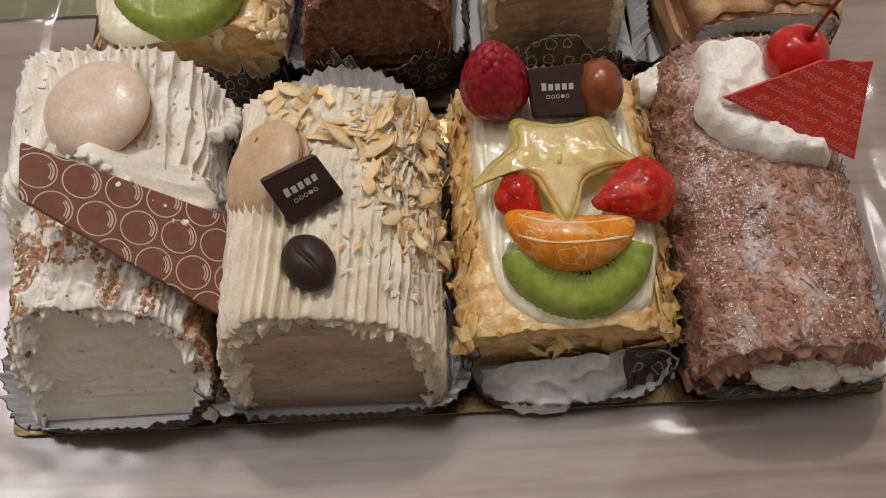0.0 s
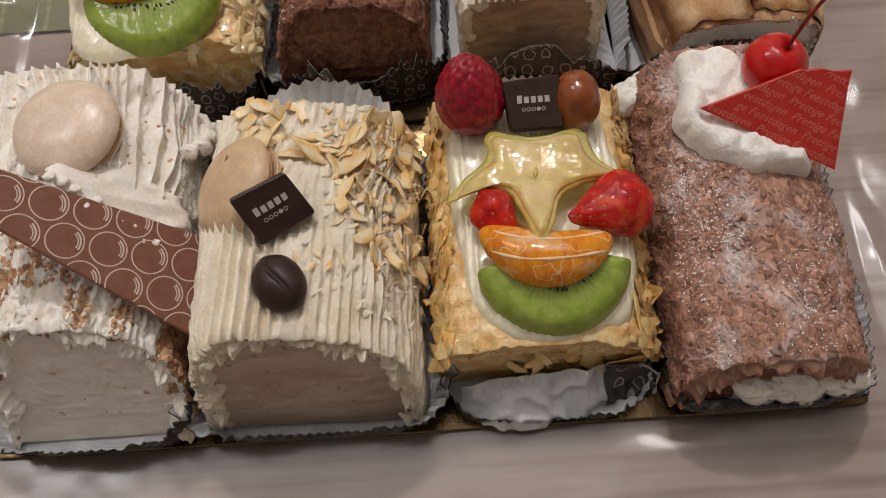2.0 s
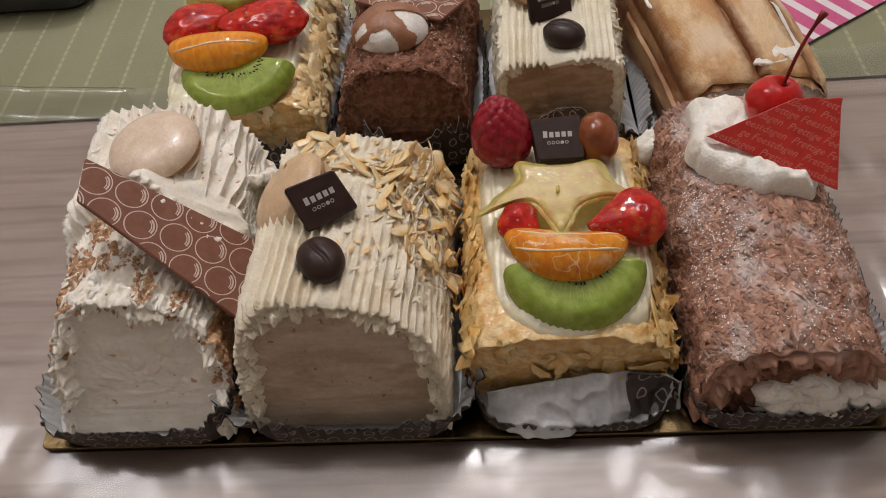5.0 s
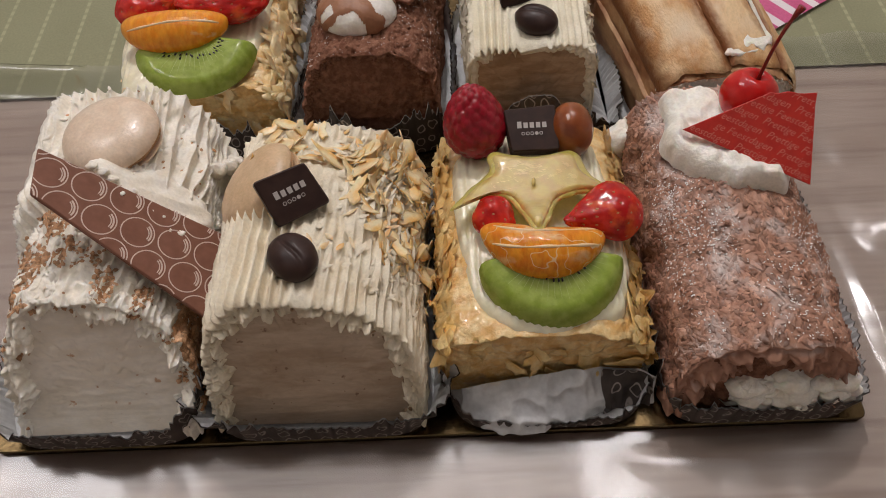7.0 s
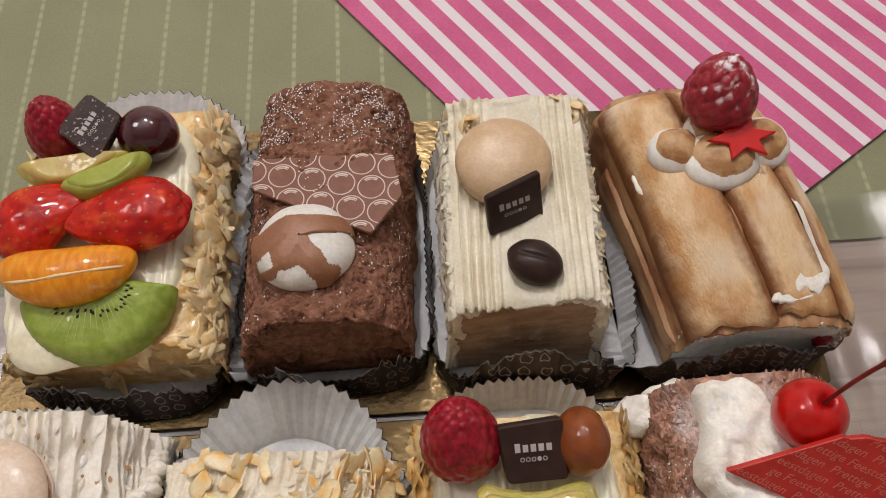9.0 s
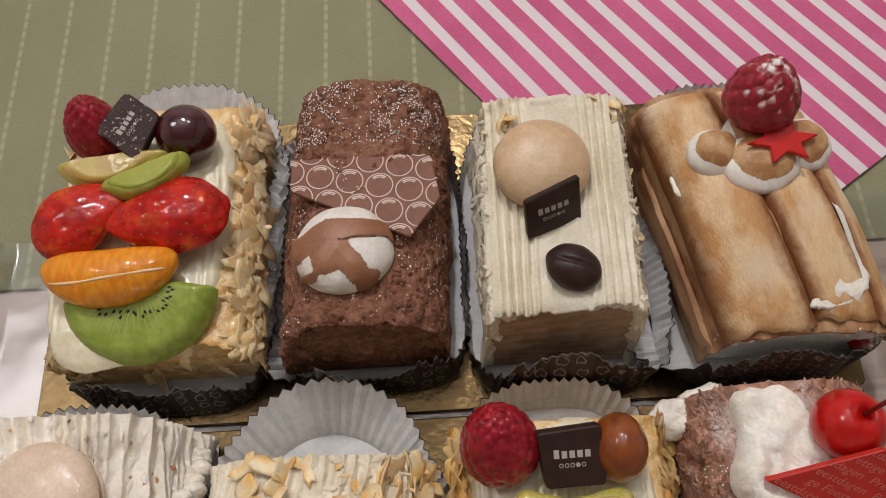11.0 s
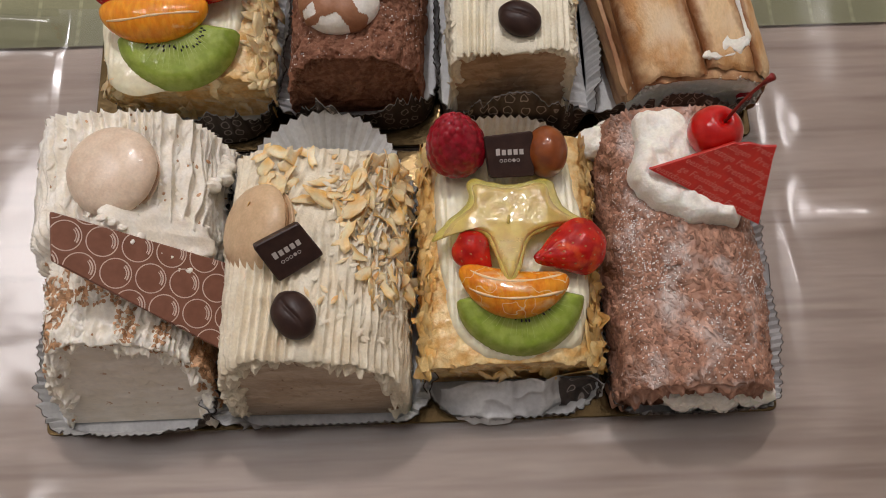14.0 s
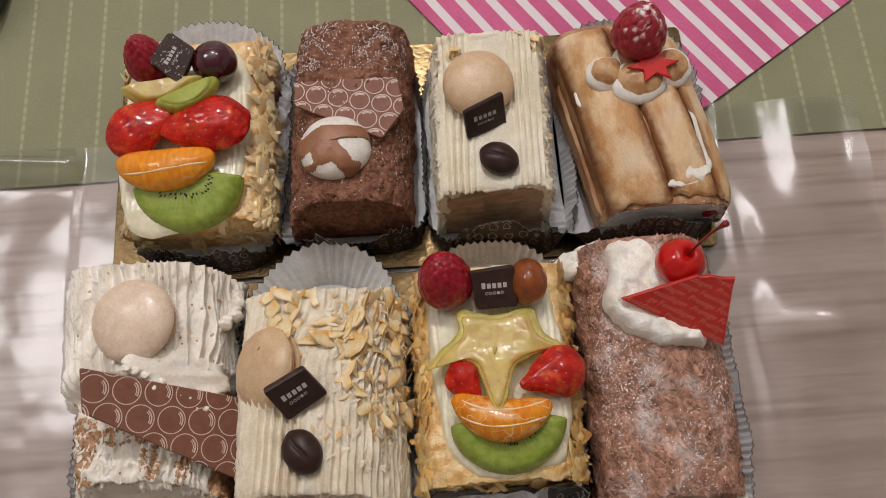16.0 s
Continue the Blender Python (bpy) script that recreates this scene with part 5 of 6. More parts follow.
def logo_plaque(corners, label, thick=0.0024, scale=1.0, flip=0, radius=0.0012, mat=DARK):
    """A small dark chocolate plate with a row of pale blocks and rings for its mark."""
    m, flat = plane_of(corners)
    t = thing("chocolate_plaque", m.translation, label, "chocolate", "dark chocolate plaques")
    o = rounded(flat, radius, 4)
    slab("chocolate_plate", o, thick, m @ Matrix.Translation((0, 0, -thick)), mat, t, bevel=0.0004)
    mm = m @ pose(0, 0, 0.00015, 0, 0, flip)
    verts, faces = [], []
    for k in range(5):
        x0 = (-0.0047 + 0.00195 * k) * scale
        h = (0.0022 if k == 0 else 0.0018) * scale
        base = len(verts)
        verts += [(x0, 0.0002, 0), (x0 + 0.00135 * scale, 0.0002, 0), (x0 + 0.00135 * scale, 0.0002 + h, 0), (x0, 0.0002 + h, 0)]
        faces.append((base, base + 1, base + 2, base + 3))
    under(mesh_object("pale_mark", moved(np.array(verts), mm), faces, INK, False), t, "row of small pale grey blocks")
    strips = []
    for k in range(5):
        strips.append(annulus((-0.0030 + 0.0014 * k) * scale, -0.0016 * scale, 0.0 if k == 3 else 0.00038 * scale, 0.00058 * scale, 0, 2 * np.pi, 14))
    far = np.array([(-1, -1), (1, -1), (1, 1), (-1, 1)], float)
    print_mesh(strips, far, 0.0, mm, INK, t, "ring_mark")
    return t


logo_plaque([(-0.0380, 0.0383, 0.0568), (-0.0250, 0.0475, 0.0558), (-0.0310, 0.0540, 0.0655), (-0.0450, 0.0480, 0.0642)], "square dark chocolate plaque leaning against a macaron", 0.0034)
logo_plaque([(0.0280, 0.0755, 0.0430), (0.0430, 0.0758, 0.0430), (0.0425, 0.0895, 0.0490), (0.0260, 0.0880, 0.0490)], "dark chocolate plaque among fruit on vanilla cream", 0.005)
logo_plaque([(0.0300, 0.1420, 0.0458), (0.0455, 0.1480, 0.0455), (0.0440, 0.1540, 0.0592), (0.0285, 0.1477, 0.0577)], "dark chocolate plaque standing against a macaron", 0.0020)
logo_plaque([(-0.0940, 0.1840, 0.0505), (-0.0820, 0.1740, 0.0470), (-0.0750, 0.1880, 0.0500), (-0.0850, 0.1950, 0.0535)], "dark chocolate plaque with sugar frost between berries", 0.004, 0.85, 100, 0.002, DARK_FROST)


def coffee_bean(origin, turn, label):
    def shape(s):
        p = s.copy()
        groove = np.exp(-((p[..., 1] - 0.10 * np.sin(3 * p[..., 0])) / 0.10) ** 2) * (1 - p[..., 0] ** 2)
        p[..., 2] = np.where(p[..., 2] > 0, p[..., 2] - 0.15 * groove, p[..., 2])
        return p * (1 + 0.03 * vnoise(s, 0.5, 3))[..., None]
    ob = ball("chocolate_bean", pose(*origin, 0, 0, turn), (0.0079, 0.0064, 0.0046), DARK, None, "", shape, 56, 44)
    return tagged(ob, label, "chocolate", "chocolate coffee beans")


coffee_bean((-0.0338, 0.0285, 0.0565), -58, "dark chocolate coffee bean on combed mocha buttercream")
coffee_bean((0.0410, 0.1325, 0.0480), -32, "dark chocolate coffee bean on pale buttercream")


def berry_points(count):
    k = np.arange(count) + 0.5
    ph = np.arccos(1 - 2 * k / count)
    th = np.pi * (1 + 5 ** 0.5) * k
    return np.stack([np.cos(th) * np.sin(ph), np.sin(th) * np.sin(ph), np.cos(ph)], -1)


def raspberry(origin, axis, size, label, drupes=70, bumpy=0.16, mat=RASP):
    pts = berry_points(drupes)

    def shape(s):
        d = np.sqrt(np.maximum(0, 2 - 2 * np.max(s @ pts.T, -1)))
        cell = math.sqrt(4.0 / drupes) * 1.05
        bump = np.sqrt(np.clip(1 - (d / cell) ** 2, 0, 1))
        cone = 1 - 0.22 * np.clip(s[..., 2], -0.4, 1)
        p = s * (1 - bumpy + bumpy * bump)[..., None]
        p[..., 0] *= cone
        p[..., 1] *= cone
        return p
    m = axes(origin, (1, 0, 0), axis)
    t = thing("raspberry", origin, label, "raspberry", "raspberries on the pastries")
    ball("berry", m, size, mat, t, "", shape, 110, 76)
    return t


raspberry((0.0170, 0.0875, 0.0450), (-0.15, 0.35, 1), (0.0102, 0.0102, 0.0126), "glossy dark red raspberry on vanilla cream", 130, 0.07)
raspberry((-0.0970, 0.1885, 0.0450), (-0.05, 0.30, 1), (0.0086, 0.0086, 0.0115), "glossy dark red raspberry beside a chocolate plaque", 130, 0.07)
raspberry((0.0990, 0.1780, 0.0580), (0.05, 0.30, 1), (0.0106, 0.0106, 0.0120), "large sugared raspberry on torched meringue", 80, 0.075, RASP_SUGARED)


def single_ball(name, origin, radii, mat, label, category, shape=None):
    ob = ball(name, Matrix.Translation(origin), radii, mat, None, "", shape, 48, 32)
    return tagged(ob, label, category)


single_ball("glazed_grape", (0.0475, 0.0850, 0.0415), (0.0072, 0.0088, 0.0094), GRAPE, "glossy amber brown grape beside a chocolate plaque", "grape")
single_ball("dark_cherry", (-0.0695, 0.1858, 0.0430), (0.0092, 0.0088, 0.0084), DARK_CHERRY, "glossy almost black cherry on vanilla cream", "cherry")


def strawberry(origin, point_way, up, size, label, seeds=70, seed=1, taper=0.55):
    """A cut strawberry that lies on its side, narrow towards its tip."""
    m = axes(origin, point_way, up)
    pts = berry_points(seeds)

    def shape(s):
        p = s.copy()
        x = s[..., 0]
        p[..., 1:] *= (1.0 - taper * smoothstep(-0.5, 1.0, x))[..., None]
        near = np.sqrt(np.maximum(0, 2 - 2 * np.max(s @ pts.T, -1)))
        dimple = 0.035 * np.exp(-(near / 0.10) ** 2)
        return p * (1 - dimple + 0.09 * vnoise(s * 1.0 + seed, 0.6, seed))[..., None]
    t = thing("strawberry_piece", origin, label, "strawberry", "strawberry pieces")
    flesh = ball("flesh", m, size, STRAW, t, "", shape, 110, 80)
    verts, faces = [], []
    for q in pts:
        if q[2] < -0.3:
            continue
        c = shape(np.array([[q]]))[0, 0] * np.array(size)
        n = Vector(q)
        a = axes(c, (1, 0, 0.1), n)
        base = len(verts)
        for k in range(6):
            an = k * math.pi / 3
            verts.append(tuple(m @ (a @ Vector((0.00055 * math.cos(an), 0.00034 * math.sin(an), 0.00005)))))
        verts.append(tuple(m @ (a @ Vector((0, 0, 0.00028)))))
        faces += [(base + k, base + (k + 1) % 6, base + 6) for k in range(6)]
    under(mesh_object("seed", verts, faces, SEED), flesh, "tiny pale seeds")
    return t


strawberry((0.0218, 0.0500, 0.0415), (0.4, -0.6, 0.1), (-0.2, 0, 1), (0.0082, 0.0068, 0.0060), "small cut strawberry piece with a glossy glaze", 40, 1)
strawberry((0.0530, 0.0505, 0.0420), (-0.95, -0.25, 0), (0.15, -0.1, 1), (0.0122, 0.0098, 0.0072), "cut strawberry with a glossy glaze", 80, 2)
strawberry((-0.0985, 0.1590, 0.0430), (0.75, 0.35, 0.1), (-0.1, -0.1, 1), (0.0145, 0.0118, 0.0070), "halved strawberry with a glossy glaze beside another half", 80, 3, 0.35)
strawberry((-0.0725, 0.1575, 0.0435), (-0.95, -0.05, 0), (0.05, -0.1, 1), (0.0182, 0.0125, 0.0072), "halved strawberry with visible seeds and glossy glaze", 110, 4, 0.40)


def mandarin(origin, turn, length, width, high, bend, mat, label, seed):
    def shape(s):
        p = s.copy()
        x = p[..., 0]
        plump = np.sqrt(np.clip(1 - np.abs(x) ** 2.4, 0, 1)) / np.maximum(np.sqrt(np.clip(1 - x ** 2, 1e-6, 1)), 1e-3)
        p[..., 1] = p[..., 1] * np.minimum(plump, 1.6)
        p[..., 1] += bend * x ** 2
        p[..., 2] *= 1 - 0.15 * np.abs(x)
        return p * (1 + 0.02 * fbm(s + seed, 0.5, 2, seed))[..., None]
    ob = ball("mandarin_segment", pose(*origin, 8, 0, turn), (length / 2, width / 2, high), mat, None, "", shape, 64, 44)
    return tagged(ob, label, "mandarin", "mandarin segments")


mandarin_c = mandarin((0.0332, 0.0355, 0.0440), -7, 0.0350, 0.0150, 0.0078, 0.75, MAND_PITH, "glossy mandarin segment with white pith threads", 1)
mandarin_e = mandarin((-0.0872, 0.1392, 0.0435), 2, 0.0385, 0.0165, 0.0078, 0.45, MAND, "glossy orange mandarin segment beside a kiwi slice", 2)


def kiwi_slice(origin, turn, tilt, radius, label, seed):
    """Half a kiwi slice with core, seeds and glossy flesh."""
    m = pose(*origin, tilt, 0, turn)
    t = thing("kiwi_slice", origin, label, "kiwi", "kiwi slices")
    ang = np.linspace(np.pi * 1.02, np.pi * 1.98, 40)
    arc = np.stack([radius * np.cos(ang), radius * 0.92 * np.sin(ang)], 1)
    o = np.concatenate([arc, [(radius * 0.55, 0.0012), (0, 0.002), (-radius * 0.55, 0.0012)]])
    oy, slope = origin[1], math.tan(radians(tilt))
    spin = np.array([[math.cos(radians(turn)), -math.sin(radians(turn))], [math.sin(radians(turn)), math.cos(radians(turn))]])
    flesh = cream_top(t, o @ spin.T + np.array(origin[:2]), origin[2], KIWI, seed, 0.0062, 0.0, "flesh", 0.01, 0.006, 0.001, lambda x, y: (y - oy) * slope, "", 0.0002)
    a2 = np.linspace(np.pi * 1.0, np.pi * 2.0, 30)
    core = np.stack([radius * 0.40 * np.cos(a2), 0.001 + radius * 0.22 * np.sin(a2)], 1)
    slab("core", core * 0.8, 0.0004, m @ Matrix.Translation((0, 0, 0.0060)), KIWI_CORE, flesh, "pale kiwi core", bevel=0.0002)
    r = random.Random(seed)
    strips = []
    for k in range(46):
        a = math.pi * (1.03 + 0.94 * k / 45)
        r0, r1 = radius * r.uniform(0.30, 0.42), radius * r.uniform(0.55, 0.78)
        c, s = math.cos(a), math.sin(a)
        w = 0.00012
        p = [np.array([c * r0 * 1.05 - s * w, 0.6 * s * r0 + c * w]), np.array([c * r1 - s * w * 0.4, 0.88 * s * r1 + c * w * 0.4])]
        q = [np.array([c * r0 * 1.05 + s * w, 0.6 * s * r0 - c * w]), np.array([c * r1 + s * w * 0.4, 0.88 * s * r1 - c * w * 0.4])]
        strips.append((np.array(q), np.array(p)))
    print_mesh(strips[::2], o, 0.00634, m, KIWI_RAY, flesh, "pale_ray")
    for k in range(26):
        a = math.pi * (1.02 + 0.96 * (k + r.uniform(-0.3, 0.3)) / 25)
        rr = radius * r.uniform(0.40, 0.58)
        x, y = rr * math.cos(a) * 1.05, 0.68 * rr * math.sin(a)
        ball("seed", m @ pose(x, y, 0.0063, 0, 0, math.degrees(math.atan2(y, x))), (0.00062, 0.00032, 0.0003), BLACK_SEED, flesh, "" if k else "tiny black seeds", None, 8, 6)
    return t


kiwi_slice((0.0360, 0.0365, 0.0385), 0, 16, 0.0208, "green kiwi half slice on vanilla cream below a mandarin segment", 1)
kiwi_slice((-0.0805, 0.1372, 0.0365), 3, 12, 0.0220, "green kiwi half slice with black seeds at the pastry's edge", 2)


def star_slice(points, z_of, thick, label, skin=STARF_RIM, pulp=STARF):
    centre = np.mean(points, 0)
    t = thing("star_fruit_slice", (*centre, z_of(*centre)), label, "star fruit", "star fruit slices")
    lift = lambda x, y: np.vectorize(z_of)(x, y)
    cream_top(t, points, 0.0, skin, 31, thick, 0.0, "rim", 0.05, 0.004, 0.0040, lift, "yellow green glossy rim", 0.0005)
    small = centre + (np.array(points) - centre) * 0.88
    cream_top(t, small, 0.0010, pulp, 32, thick, 0.0, "flesh", 0.03, 0.006, 0.0040, lift, "pale translucent flesh", 0.0006)
    return t, centre


star_c = [(0.0320, 0.0340), (0.0365, 0.0450), (0.0395, 0.0545), (0.0480, 0.0580), (0.0605, 0.0605), (0.0505, 0.0660), (0.0490, 0.0765), (0.0350, 0.0728), (0.0195, 0.0765), (0.0215, 0.0672), (0.0135, 0.0622), (0.0068, 0.0540), (0.0175, 0.0578), (0.0262, 0.0562), (0.0288, 0.0440)][::-1]
t_star, c_star = star_slice(star_c[::-1], lambda x, y: 0.0425 + 0.0075 * math.exp(-((y - 0.040) / 0.011) ** 2) - 0.28 * max(0, abs(x - 0.033) - 0.013), 0.0017, "translucent yellow star fruit slice laid over strawberry and mandarin")
ball("seed", pose(0.0330, 0.0600, 0.0462, 0, 0, 80), (0.0016, 0.0006, 0.0006), STARF, t_star, "pale seed", None, 14, 8)
star_e = [(-0.1085, 0.1760), (-0.1000, 0.1772), (-0.0850, 0.1790), (-0.0720, 0.1790), (-0.0780, 0.1735), (-0.0880, 0.1690), (-0.0970, 0.1680), (-0.1040, 0.1715)]
star_slice(star_e, lambda x, y: 0.0425 + 0.15 * (y - 0.170), 0.0030, "translucent pale star fruit slice between strawberry and raspberry")
wedge_e = [(-0.0935, 0.1665), (-0.0800, 0.1720), (-0.0668, 0.1780), (-0.0668, 0.1715), (-0.0740, 0.1640), (-0.0837, 0.1615)]
star_slice(wedge_e, lambda x, y: 0.0455 - 0.05 * (y - 0.170), 0.0042, "glossy green star fruit end leaning on strawberries", STARF_GREEN, STARF_GREEN)


# whipped cream, cherry and red greeting plate
whip = thing("whipped_cream", (0.090, 0.075, 0.042), "smooth white whipped cream on a chocolate shavings roll", "whipped cream")
cream_top(whip, [(0.0770, 0.0985), (0.0925, 0.0985), (0.0955, 0.088), (0.0960, 0.081), (0.1050, 0.0760), (0.1120, 0.0620), (0.1090, 0.0565), (0.0985, 0.0570), (0.0880, 0.0585), (0.0800, 0.0640), (0.0730, 0.0740), (0.0775, 0.0840)], 0.0415, WHIP, 240, 0.0075, 0.0, "cream", 0.07, 0.004, 0.004, lambda x, y: -0.10 * np.maximum(0, x - 0.098) - 0.05 * np.maximum(0, 0.066 - y), "", 0.0030, 0.0012)

cherry = thing("cherry", (0.101, 0.085, 0.048), "shiny red cocktail cherry with its stem on whipped cream", "cherry")


def cherry_shape(s):
    p = s.copy()
    dent = np.exp(-((p[..., 0] - 0.15) ** 2 + (p[..., 1] - 0.1) ** 2) / 0.06)
    p[..., 2] = np.where(p[..., 2] > 0, p[..., 2] * (1 - 0.35 * dent), p[..., 2])
    return p


ball("fruit", Matrix.Translation((0.1008, 0.0850, 0.0535)), (0.0088, 0.0086, 0.0084), CHERRY, cherry, "", cherry_shape, 64, 48)


def tube(name, pts, radius, mat, parent, label="", sides=10):
    p = [Vector(q) for q in pts]
    rings = []
    for i, q in enumerate(p):
        d = (p[min(i + 1, len(p) - 1)] - p[max(i - 1, 0)]).normalized()
        m = axes(q, (0.3, 1, 0.1), d)
        r = radius(i / (len(p) - 1))
        rings.append([tuple(m @ Vector((r * math.cos(a), r * math.sin(a), 0))) for a in np.linspace(0, 2 * np.pi, sides, endpoint=False)])
    g = np.array(rings)
    verts = g.reshape(-1, 3)
    faces = grid_faces(len(p), sides, True) + [list(range(sides))[::-1], list(range((len(p) - 1) * sides, len(p) * sides))]
    return under(mesh_object(name, verts, faces, mat), parent, label)


def pith_thread(parent, origin, turn, length, width, high, bend, row, label):
    """A pale thread along a mandarin segment."""
    m = pose(*origin, 8, 0, turn)
    pts = []
    for x in np.linspace(-0.80, 0.86, 26):
        y = row + 0.10 * math.sin(2.6 * x + 0.6)
        z = math.sqrt(max(0.02, 1 - x * x - y * y)) * (1 - 0.15 * abs(x))
        pts.append(m @ Vector((x * length / 2, (y + bend * x * x) * width / 2, z * high - 0.00015)))
    tube("pith_thread", pts, lambda k: 0.00030 + 0.00022 * math.sin(9 * k) ** 2, PITH, parent, label, 8)


pith_thread(mandarin_e, (-0.0872, 0.1392, 0.0435), 2, 0.0385, 0.0165, 0.0078, 0.45, -0.28, "white pith thread")
pith_thread(mandarin_c, (0.0332, 0.0355, 0.0440), -7, 0.0350, 0.0150, 0.0078, 0.75, -0.30, "white pith thread")
pith_thread(mandarin_c, (0.0332, 0.0355, 0.0440), -7, 0.0350, 0.0150, 0.0078, 0.75, 0.42, "white pith thread")
stem_pts = [(0.1022 + 0.0030 * k ** 0.8 + 0.0035 * k ** 3, 0.0860 + 0.0025 * k, 0.0580 + 0.0250 * k) for k in np.linspace(0, 1, 14)]
tube("stem", stem_pts, lambda k: 0.00055 + 0.0007 * max(0, (k - 0.85) / 0.15) + 0.0003 * max(0, 0.2 - k), STEM, cherry, "thin dark red stem")


def greeting_plate():
    corners = [(0.0785, 0.0728, 0.0525), (0.1140, 0.0560, 0.0445), (0.1150, 0.0740, 0.0640), (0.1035, 0.0785, 0.0605)]
    m, flat = plane_of(corners)
    t = thing("greeting_plate", m.translation, "red chocolate plate printed with pale greetings in whipped cream", "chocolate")
    jag = []
    for i in range(4):
        a, b = flat[i], flat[(i + 1) % 4]
        for k in range(8):
            q = a + (b - a) * k / 8
            jag.append(q + (np.array([0.0003 * math.sin(7 * k + i), 0.0003 * math.cos(5 * k)]) if i == 2 else 0))
    jag = np.array(jag)
    slab("red_plate", jag, 0.0018, m @ Matrix.Translation((0, 0, -0.0018)), RED, t, bevel=0.0002)
    words = ("Prettige Feestdagen  Prettige Feestdagen", "Feestdagen  Prettige Feestdagen  Prettige", "ge Feestdagen  Prettige Feestdagen  Prettige")
    for k in range(9):
        curve = bpy.data.curves.new("greeting_text", "FONT")
        curve.body, curve.size, curve.shear, curve.resolution_u = words[k % 3], 0.0031, 0.35, 2
        tmp = bpy.data.objects.new("greeting_text", curve)
        scene.collection.objects.link(tmp)
        me = bpy.data.meshes.new_from_object(tmp.evaluated_get(bpy.context.evaluated_depsgraph_get()))
        bpy.data.objects.remove(tmp)
        bm = bmesh.new()
        bm.from_mesh(me)
        shift = Vector((-0.030 + 0.004 * ((k * 7) % 5), -0.0135 + 0.0033 * k, 0.00012))
        for v in bm.verts:
            v.co = v.co + shift
        out = inside(jag, np.array([(v.co.x, v.co.y) for v in bm.verts])) if len(bm.verts) else []
        bmesh.ops.delete(bm, geom=[v for v, ok in zip(list(bm.verts), out) if not ok], context="VERTS")
        for v in bm.verts:
            v.co = m @ v.co
        bm.to_mesh(me)
        bm.free()
        if not len(me.polygons):
            continue
        me.materials.clear()
        me.materials.append(RED_TEXT)
        under(new("greeting_text", me), t, "Prettige Feestdagen in pale slanted print")


greeting_plate()

# marshmallow drop with caramel
drop = thing("meringue_drop", (-0.0215, 0.141, 0.045), "white meringue drop poured with caramel sauce on a chocolate log", "meringue")


def drop_shape(s):
    p = s.copy()
    p[..., 2] = np.where(p[..., 2] < 0, p[..., 2] * 0.4, p[..., 2])
    r = 1 + 0.06 * vnoise(s, 0.7, 5)
    return p * r[..., None]


drop_pose = pose(-0.0215, 0.1412, 0.0475, 0, 0, 25)
ball("meringue", drop_pose, (0.0138, 0.0128, 0.0082), MALLOW, drop, "", drop_shape, 64, 48)


def poured_cap(name, parent, m, radii, shape, keep, mat, label, grow=0.0005, nu=130, nv=80):
    """A thin cover on a round body, with holes where keep() is under zero."""
    s = sphere_grid(nu, nv)
    k = keep(s)
    p = shape(s) * (np.array(radii) + grow * np.clip(k * 4, 0.1, 1)[..., None] * 1.6)
    verts = moved(p.reshape(-1, 3), m)
    kk = k.ravel()
    faces = [f[::-1] for f in grid_faces(nv, nu, True) if min(kk[i] for i in f) > 0]
    return under(mesh_object(name, verts, faces, mat), parent, label)


def caramel_keep(s):
    band = np.sin(6.5 * s[..., 1] + 2.2 * s[..., 0] + 0.8 * vnoise(s, 0.5, 8))
    centre = 0.42 - np.hypot(s[..., 0] + 0.30, s[..., 1] + 0.15)
    tail = 0.30 - np.abs(s[..., 0] + 0.15 + 0.25 * s[..., 1]) - 0.6 * np.maximum(0, s[..., 1])
    left = 0.28 - np.abs(s[..., 1] - 0.25) - 0.9 * np.maximum(0, s[..., 0])
    return np.maximum(np.maximum(np.maximum(centre, tail), left), np.minimum(band - 0.12, 0.9 - np.abs(s[..., 1] - 0.45))) + 0.14 * vnoise(s, 0.35, 4)


poured_cap("caramel", drop, drop_pose, (0.0138, 0.0128, 0.0082), drop_shape, caramel_keep, CARAMEL, "brown caramel sauce")

# torched meringue with a red star
puffs = thing("meringue_swirl", (0.099, 0.165, 0.044), "white meringue with torched brown patches on a sponge finger cake", "meringue")
lobes = ((0.0865, 0.1665, 0.0455, 0.0082, 0.0075), (0.0985, 0.1625, 0.0465, 0.0115, 0.0100), (0.1120, 0.1675, 0.0455, 0.0082, 0.0085), (0.0990, 0.1740, 0.0465, 0.0120, 0.0070))


def lobe_shape(s):
    return s * (1 + 0.07 * vnoise(s * 1.0, 0.6, 14))[..., None]


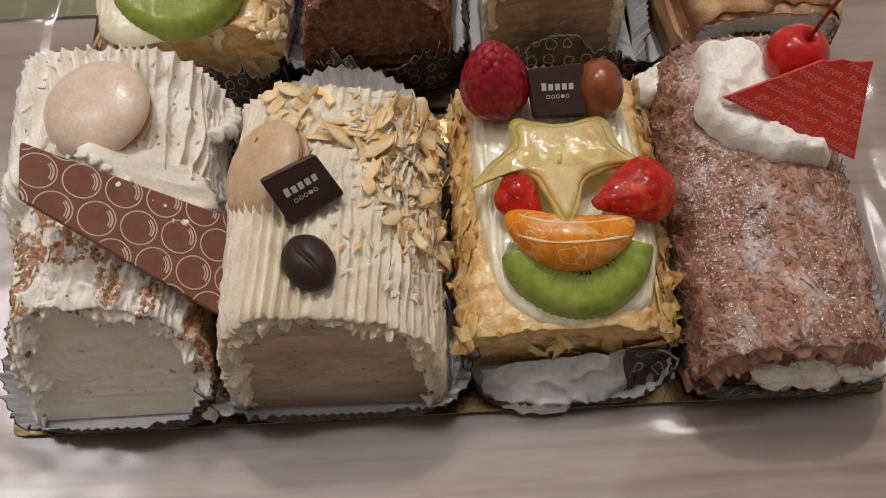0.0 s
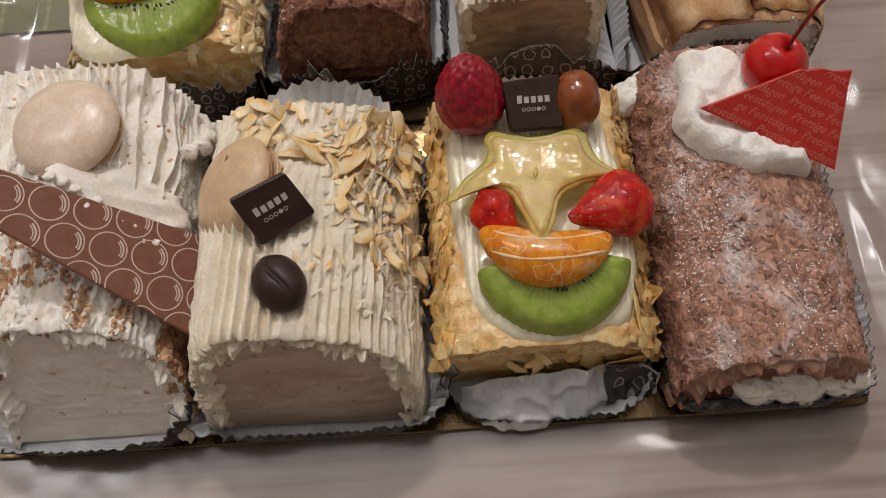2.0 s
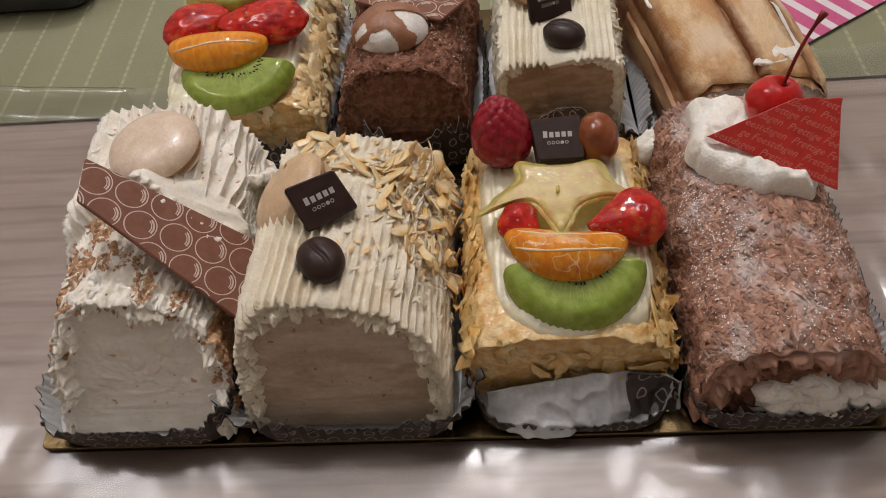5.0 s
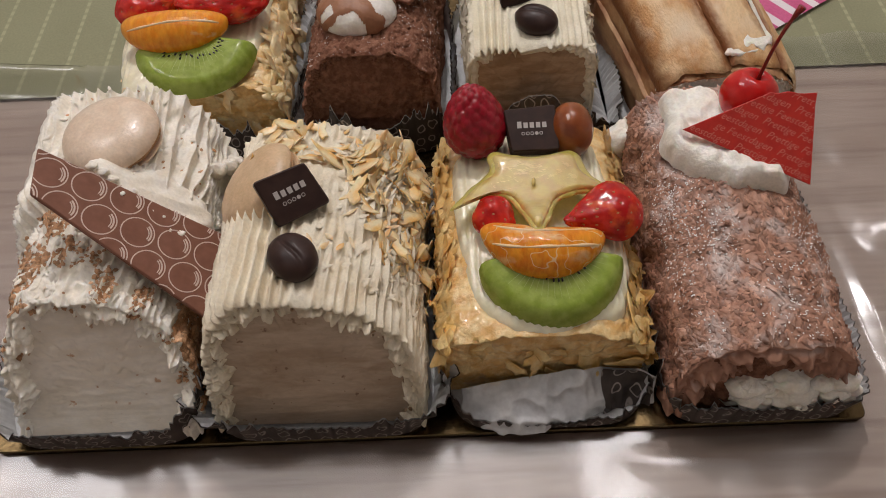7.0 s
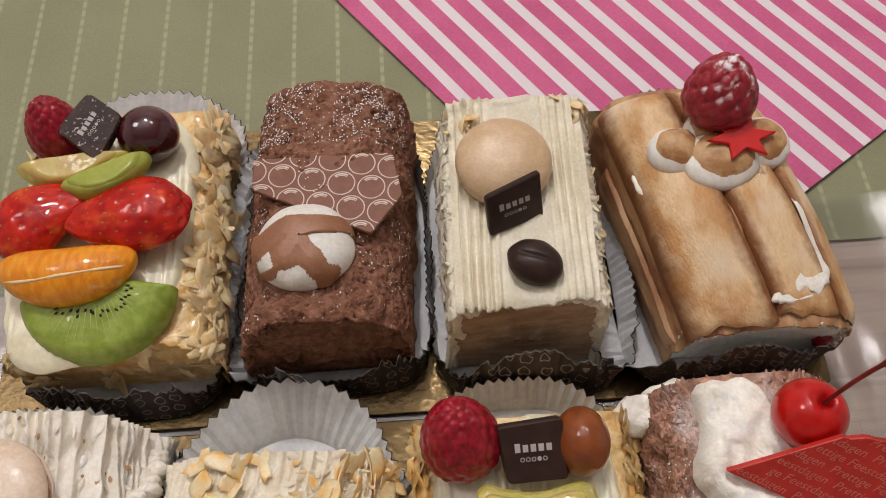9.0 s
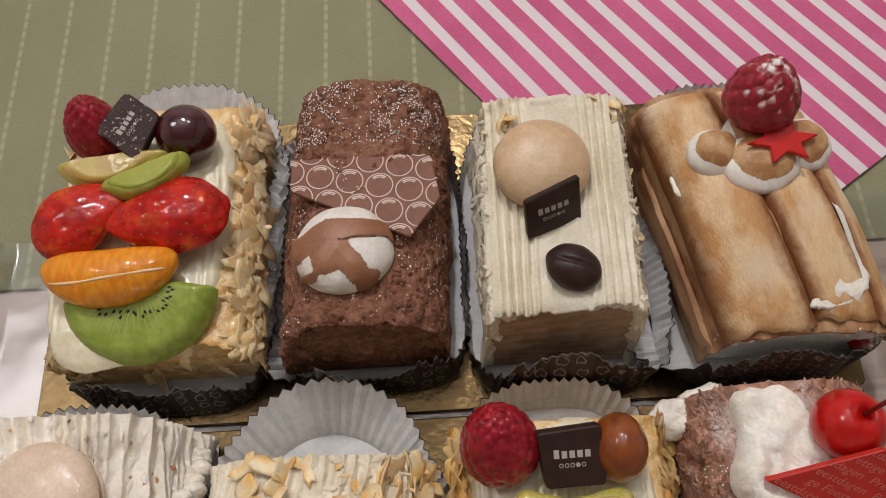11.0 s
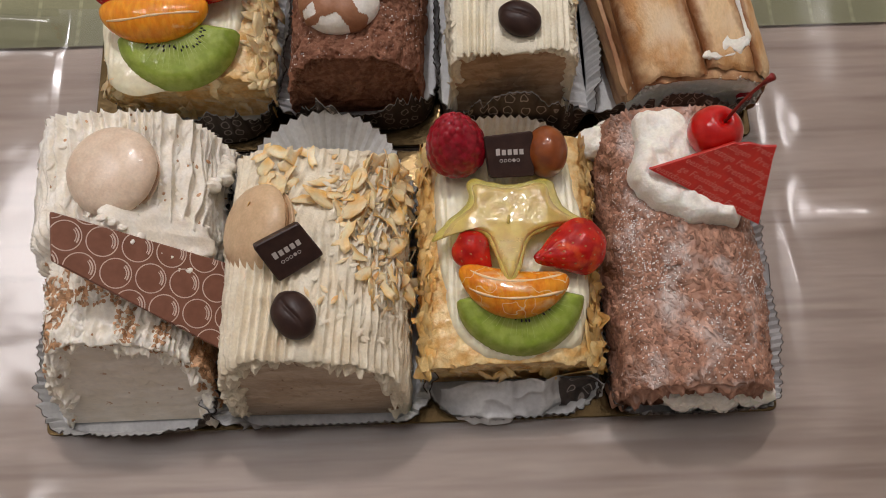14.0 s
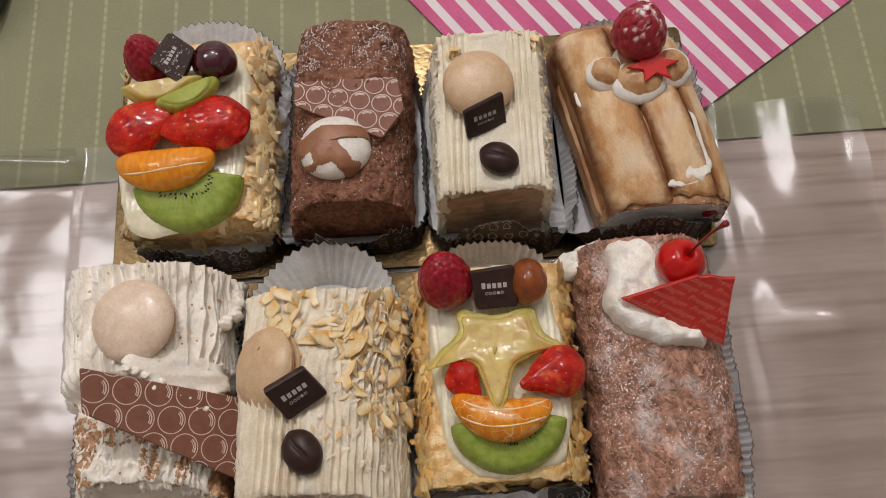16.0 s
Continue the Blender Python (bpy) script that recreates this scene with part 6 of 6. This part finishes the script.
for k, (x, y, z, rx, ry) in enumerate(lobes):
    mm = pose(x, y, z, 0, 0, 12 * k)
    ball("meringue", mm, (rx, ry, 0.0062), MERINGUE, puffs, "", lobe_shape, 48, 32)
    poured_cap("torched_patch", puffs, mm, (rx, ry, 0.0062), lobe_shape, lambda s, k=k: np.minimum(s[..., 2] - 0.25, 0.80 - np.hypot(s[..., 0], s[..., 1] + 0.06)) * 1.6 + 0.10 * vnoise(s + k, 0.4, 15 + k), TOAST, "browned by a torch", 0.00012)
star_pts = []
for k in range(12):
    a = math.pi * k / 6 + 0.15
    r = 0.0108 if k % 2 == 0 else 0.0052
    star_pts.append((r * math.cos(a), r * 0.72 * math.sin(a)))
red_star = slab("sugar_star", rounded(star_pts, 0.0006, 2), 0.0014, pose(0.1032, 0.1652, 0.0528, 8, 4, 0), STAR_RED, bevel=0.0003)
tagged(red_star, "small bright red sugar star on torched meringue", "sugar star")

def finger_height(x, y):
    v = (y - 0.1155) / 0.0745
    side = np.clip(np.abs(x - 0.1005 + 0.015 * (v - 0.5)) / 0.0252, 0, 1) ** (1 / 0.52)
    return REST + 0.0385 * crest_h(v) * np.sqrt(1 - side ** 2) ** 0.44 + 0.0024


cream_top(cake_h, [(0.1165, 0.1480), (0.1195, 0.1470), (0.1215, 0.1345), (0.1245, 0.1270), (0.1215, 0.1222), (0.1120, 0.1212), (0.1115, 0.1240), (0.1185, 0.1260), (0.1200, 0.1300), (0.1195, 0.1370)], 0.0, WHIP, 400, 0.0011, 0.0, "cream_smear", 0.30, 0.0022, 0.0012, finger_height, "torn white cream", 0.0012)
cream_top(cake_h, [(0.1055, 0.1192), (0.1060, 0.1215), (0.1130, 0.1235), (0.1180, 0.1232), (0.1175, 0.1200), (0.1110, 0.1188)], 0.0, WHIP, 410, 0.0010, 0.0, "cream_smear", 0.30, 0.0022, 0.0010, finger_height, "", 0.0012)
crumb_lump(cake_h, (0.0850, 0.1180, 0.025), (0.0020, 0.002, 0.008), WHIP, 430, "", "cream_smear")
crumb_lump(cake_h, (0.0770, 0.1600, 0.0395), (0.0026, 0.0042, 0.0009), WHIP, 431, "", "cream_smear")
crumb_lump(cake_h, (0.1270, 0.1155, 0.018), (0.003, 0.002, 0.003), RASP, 432, "dark berry in the cream", "berry_spot")
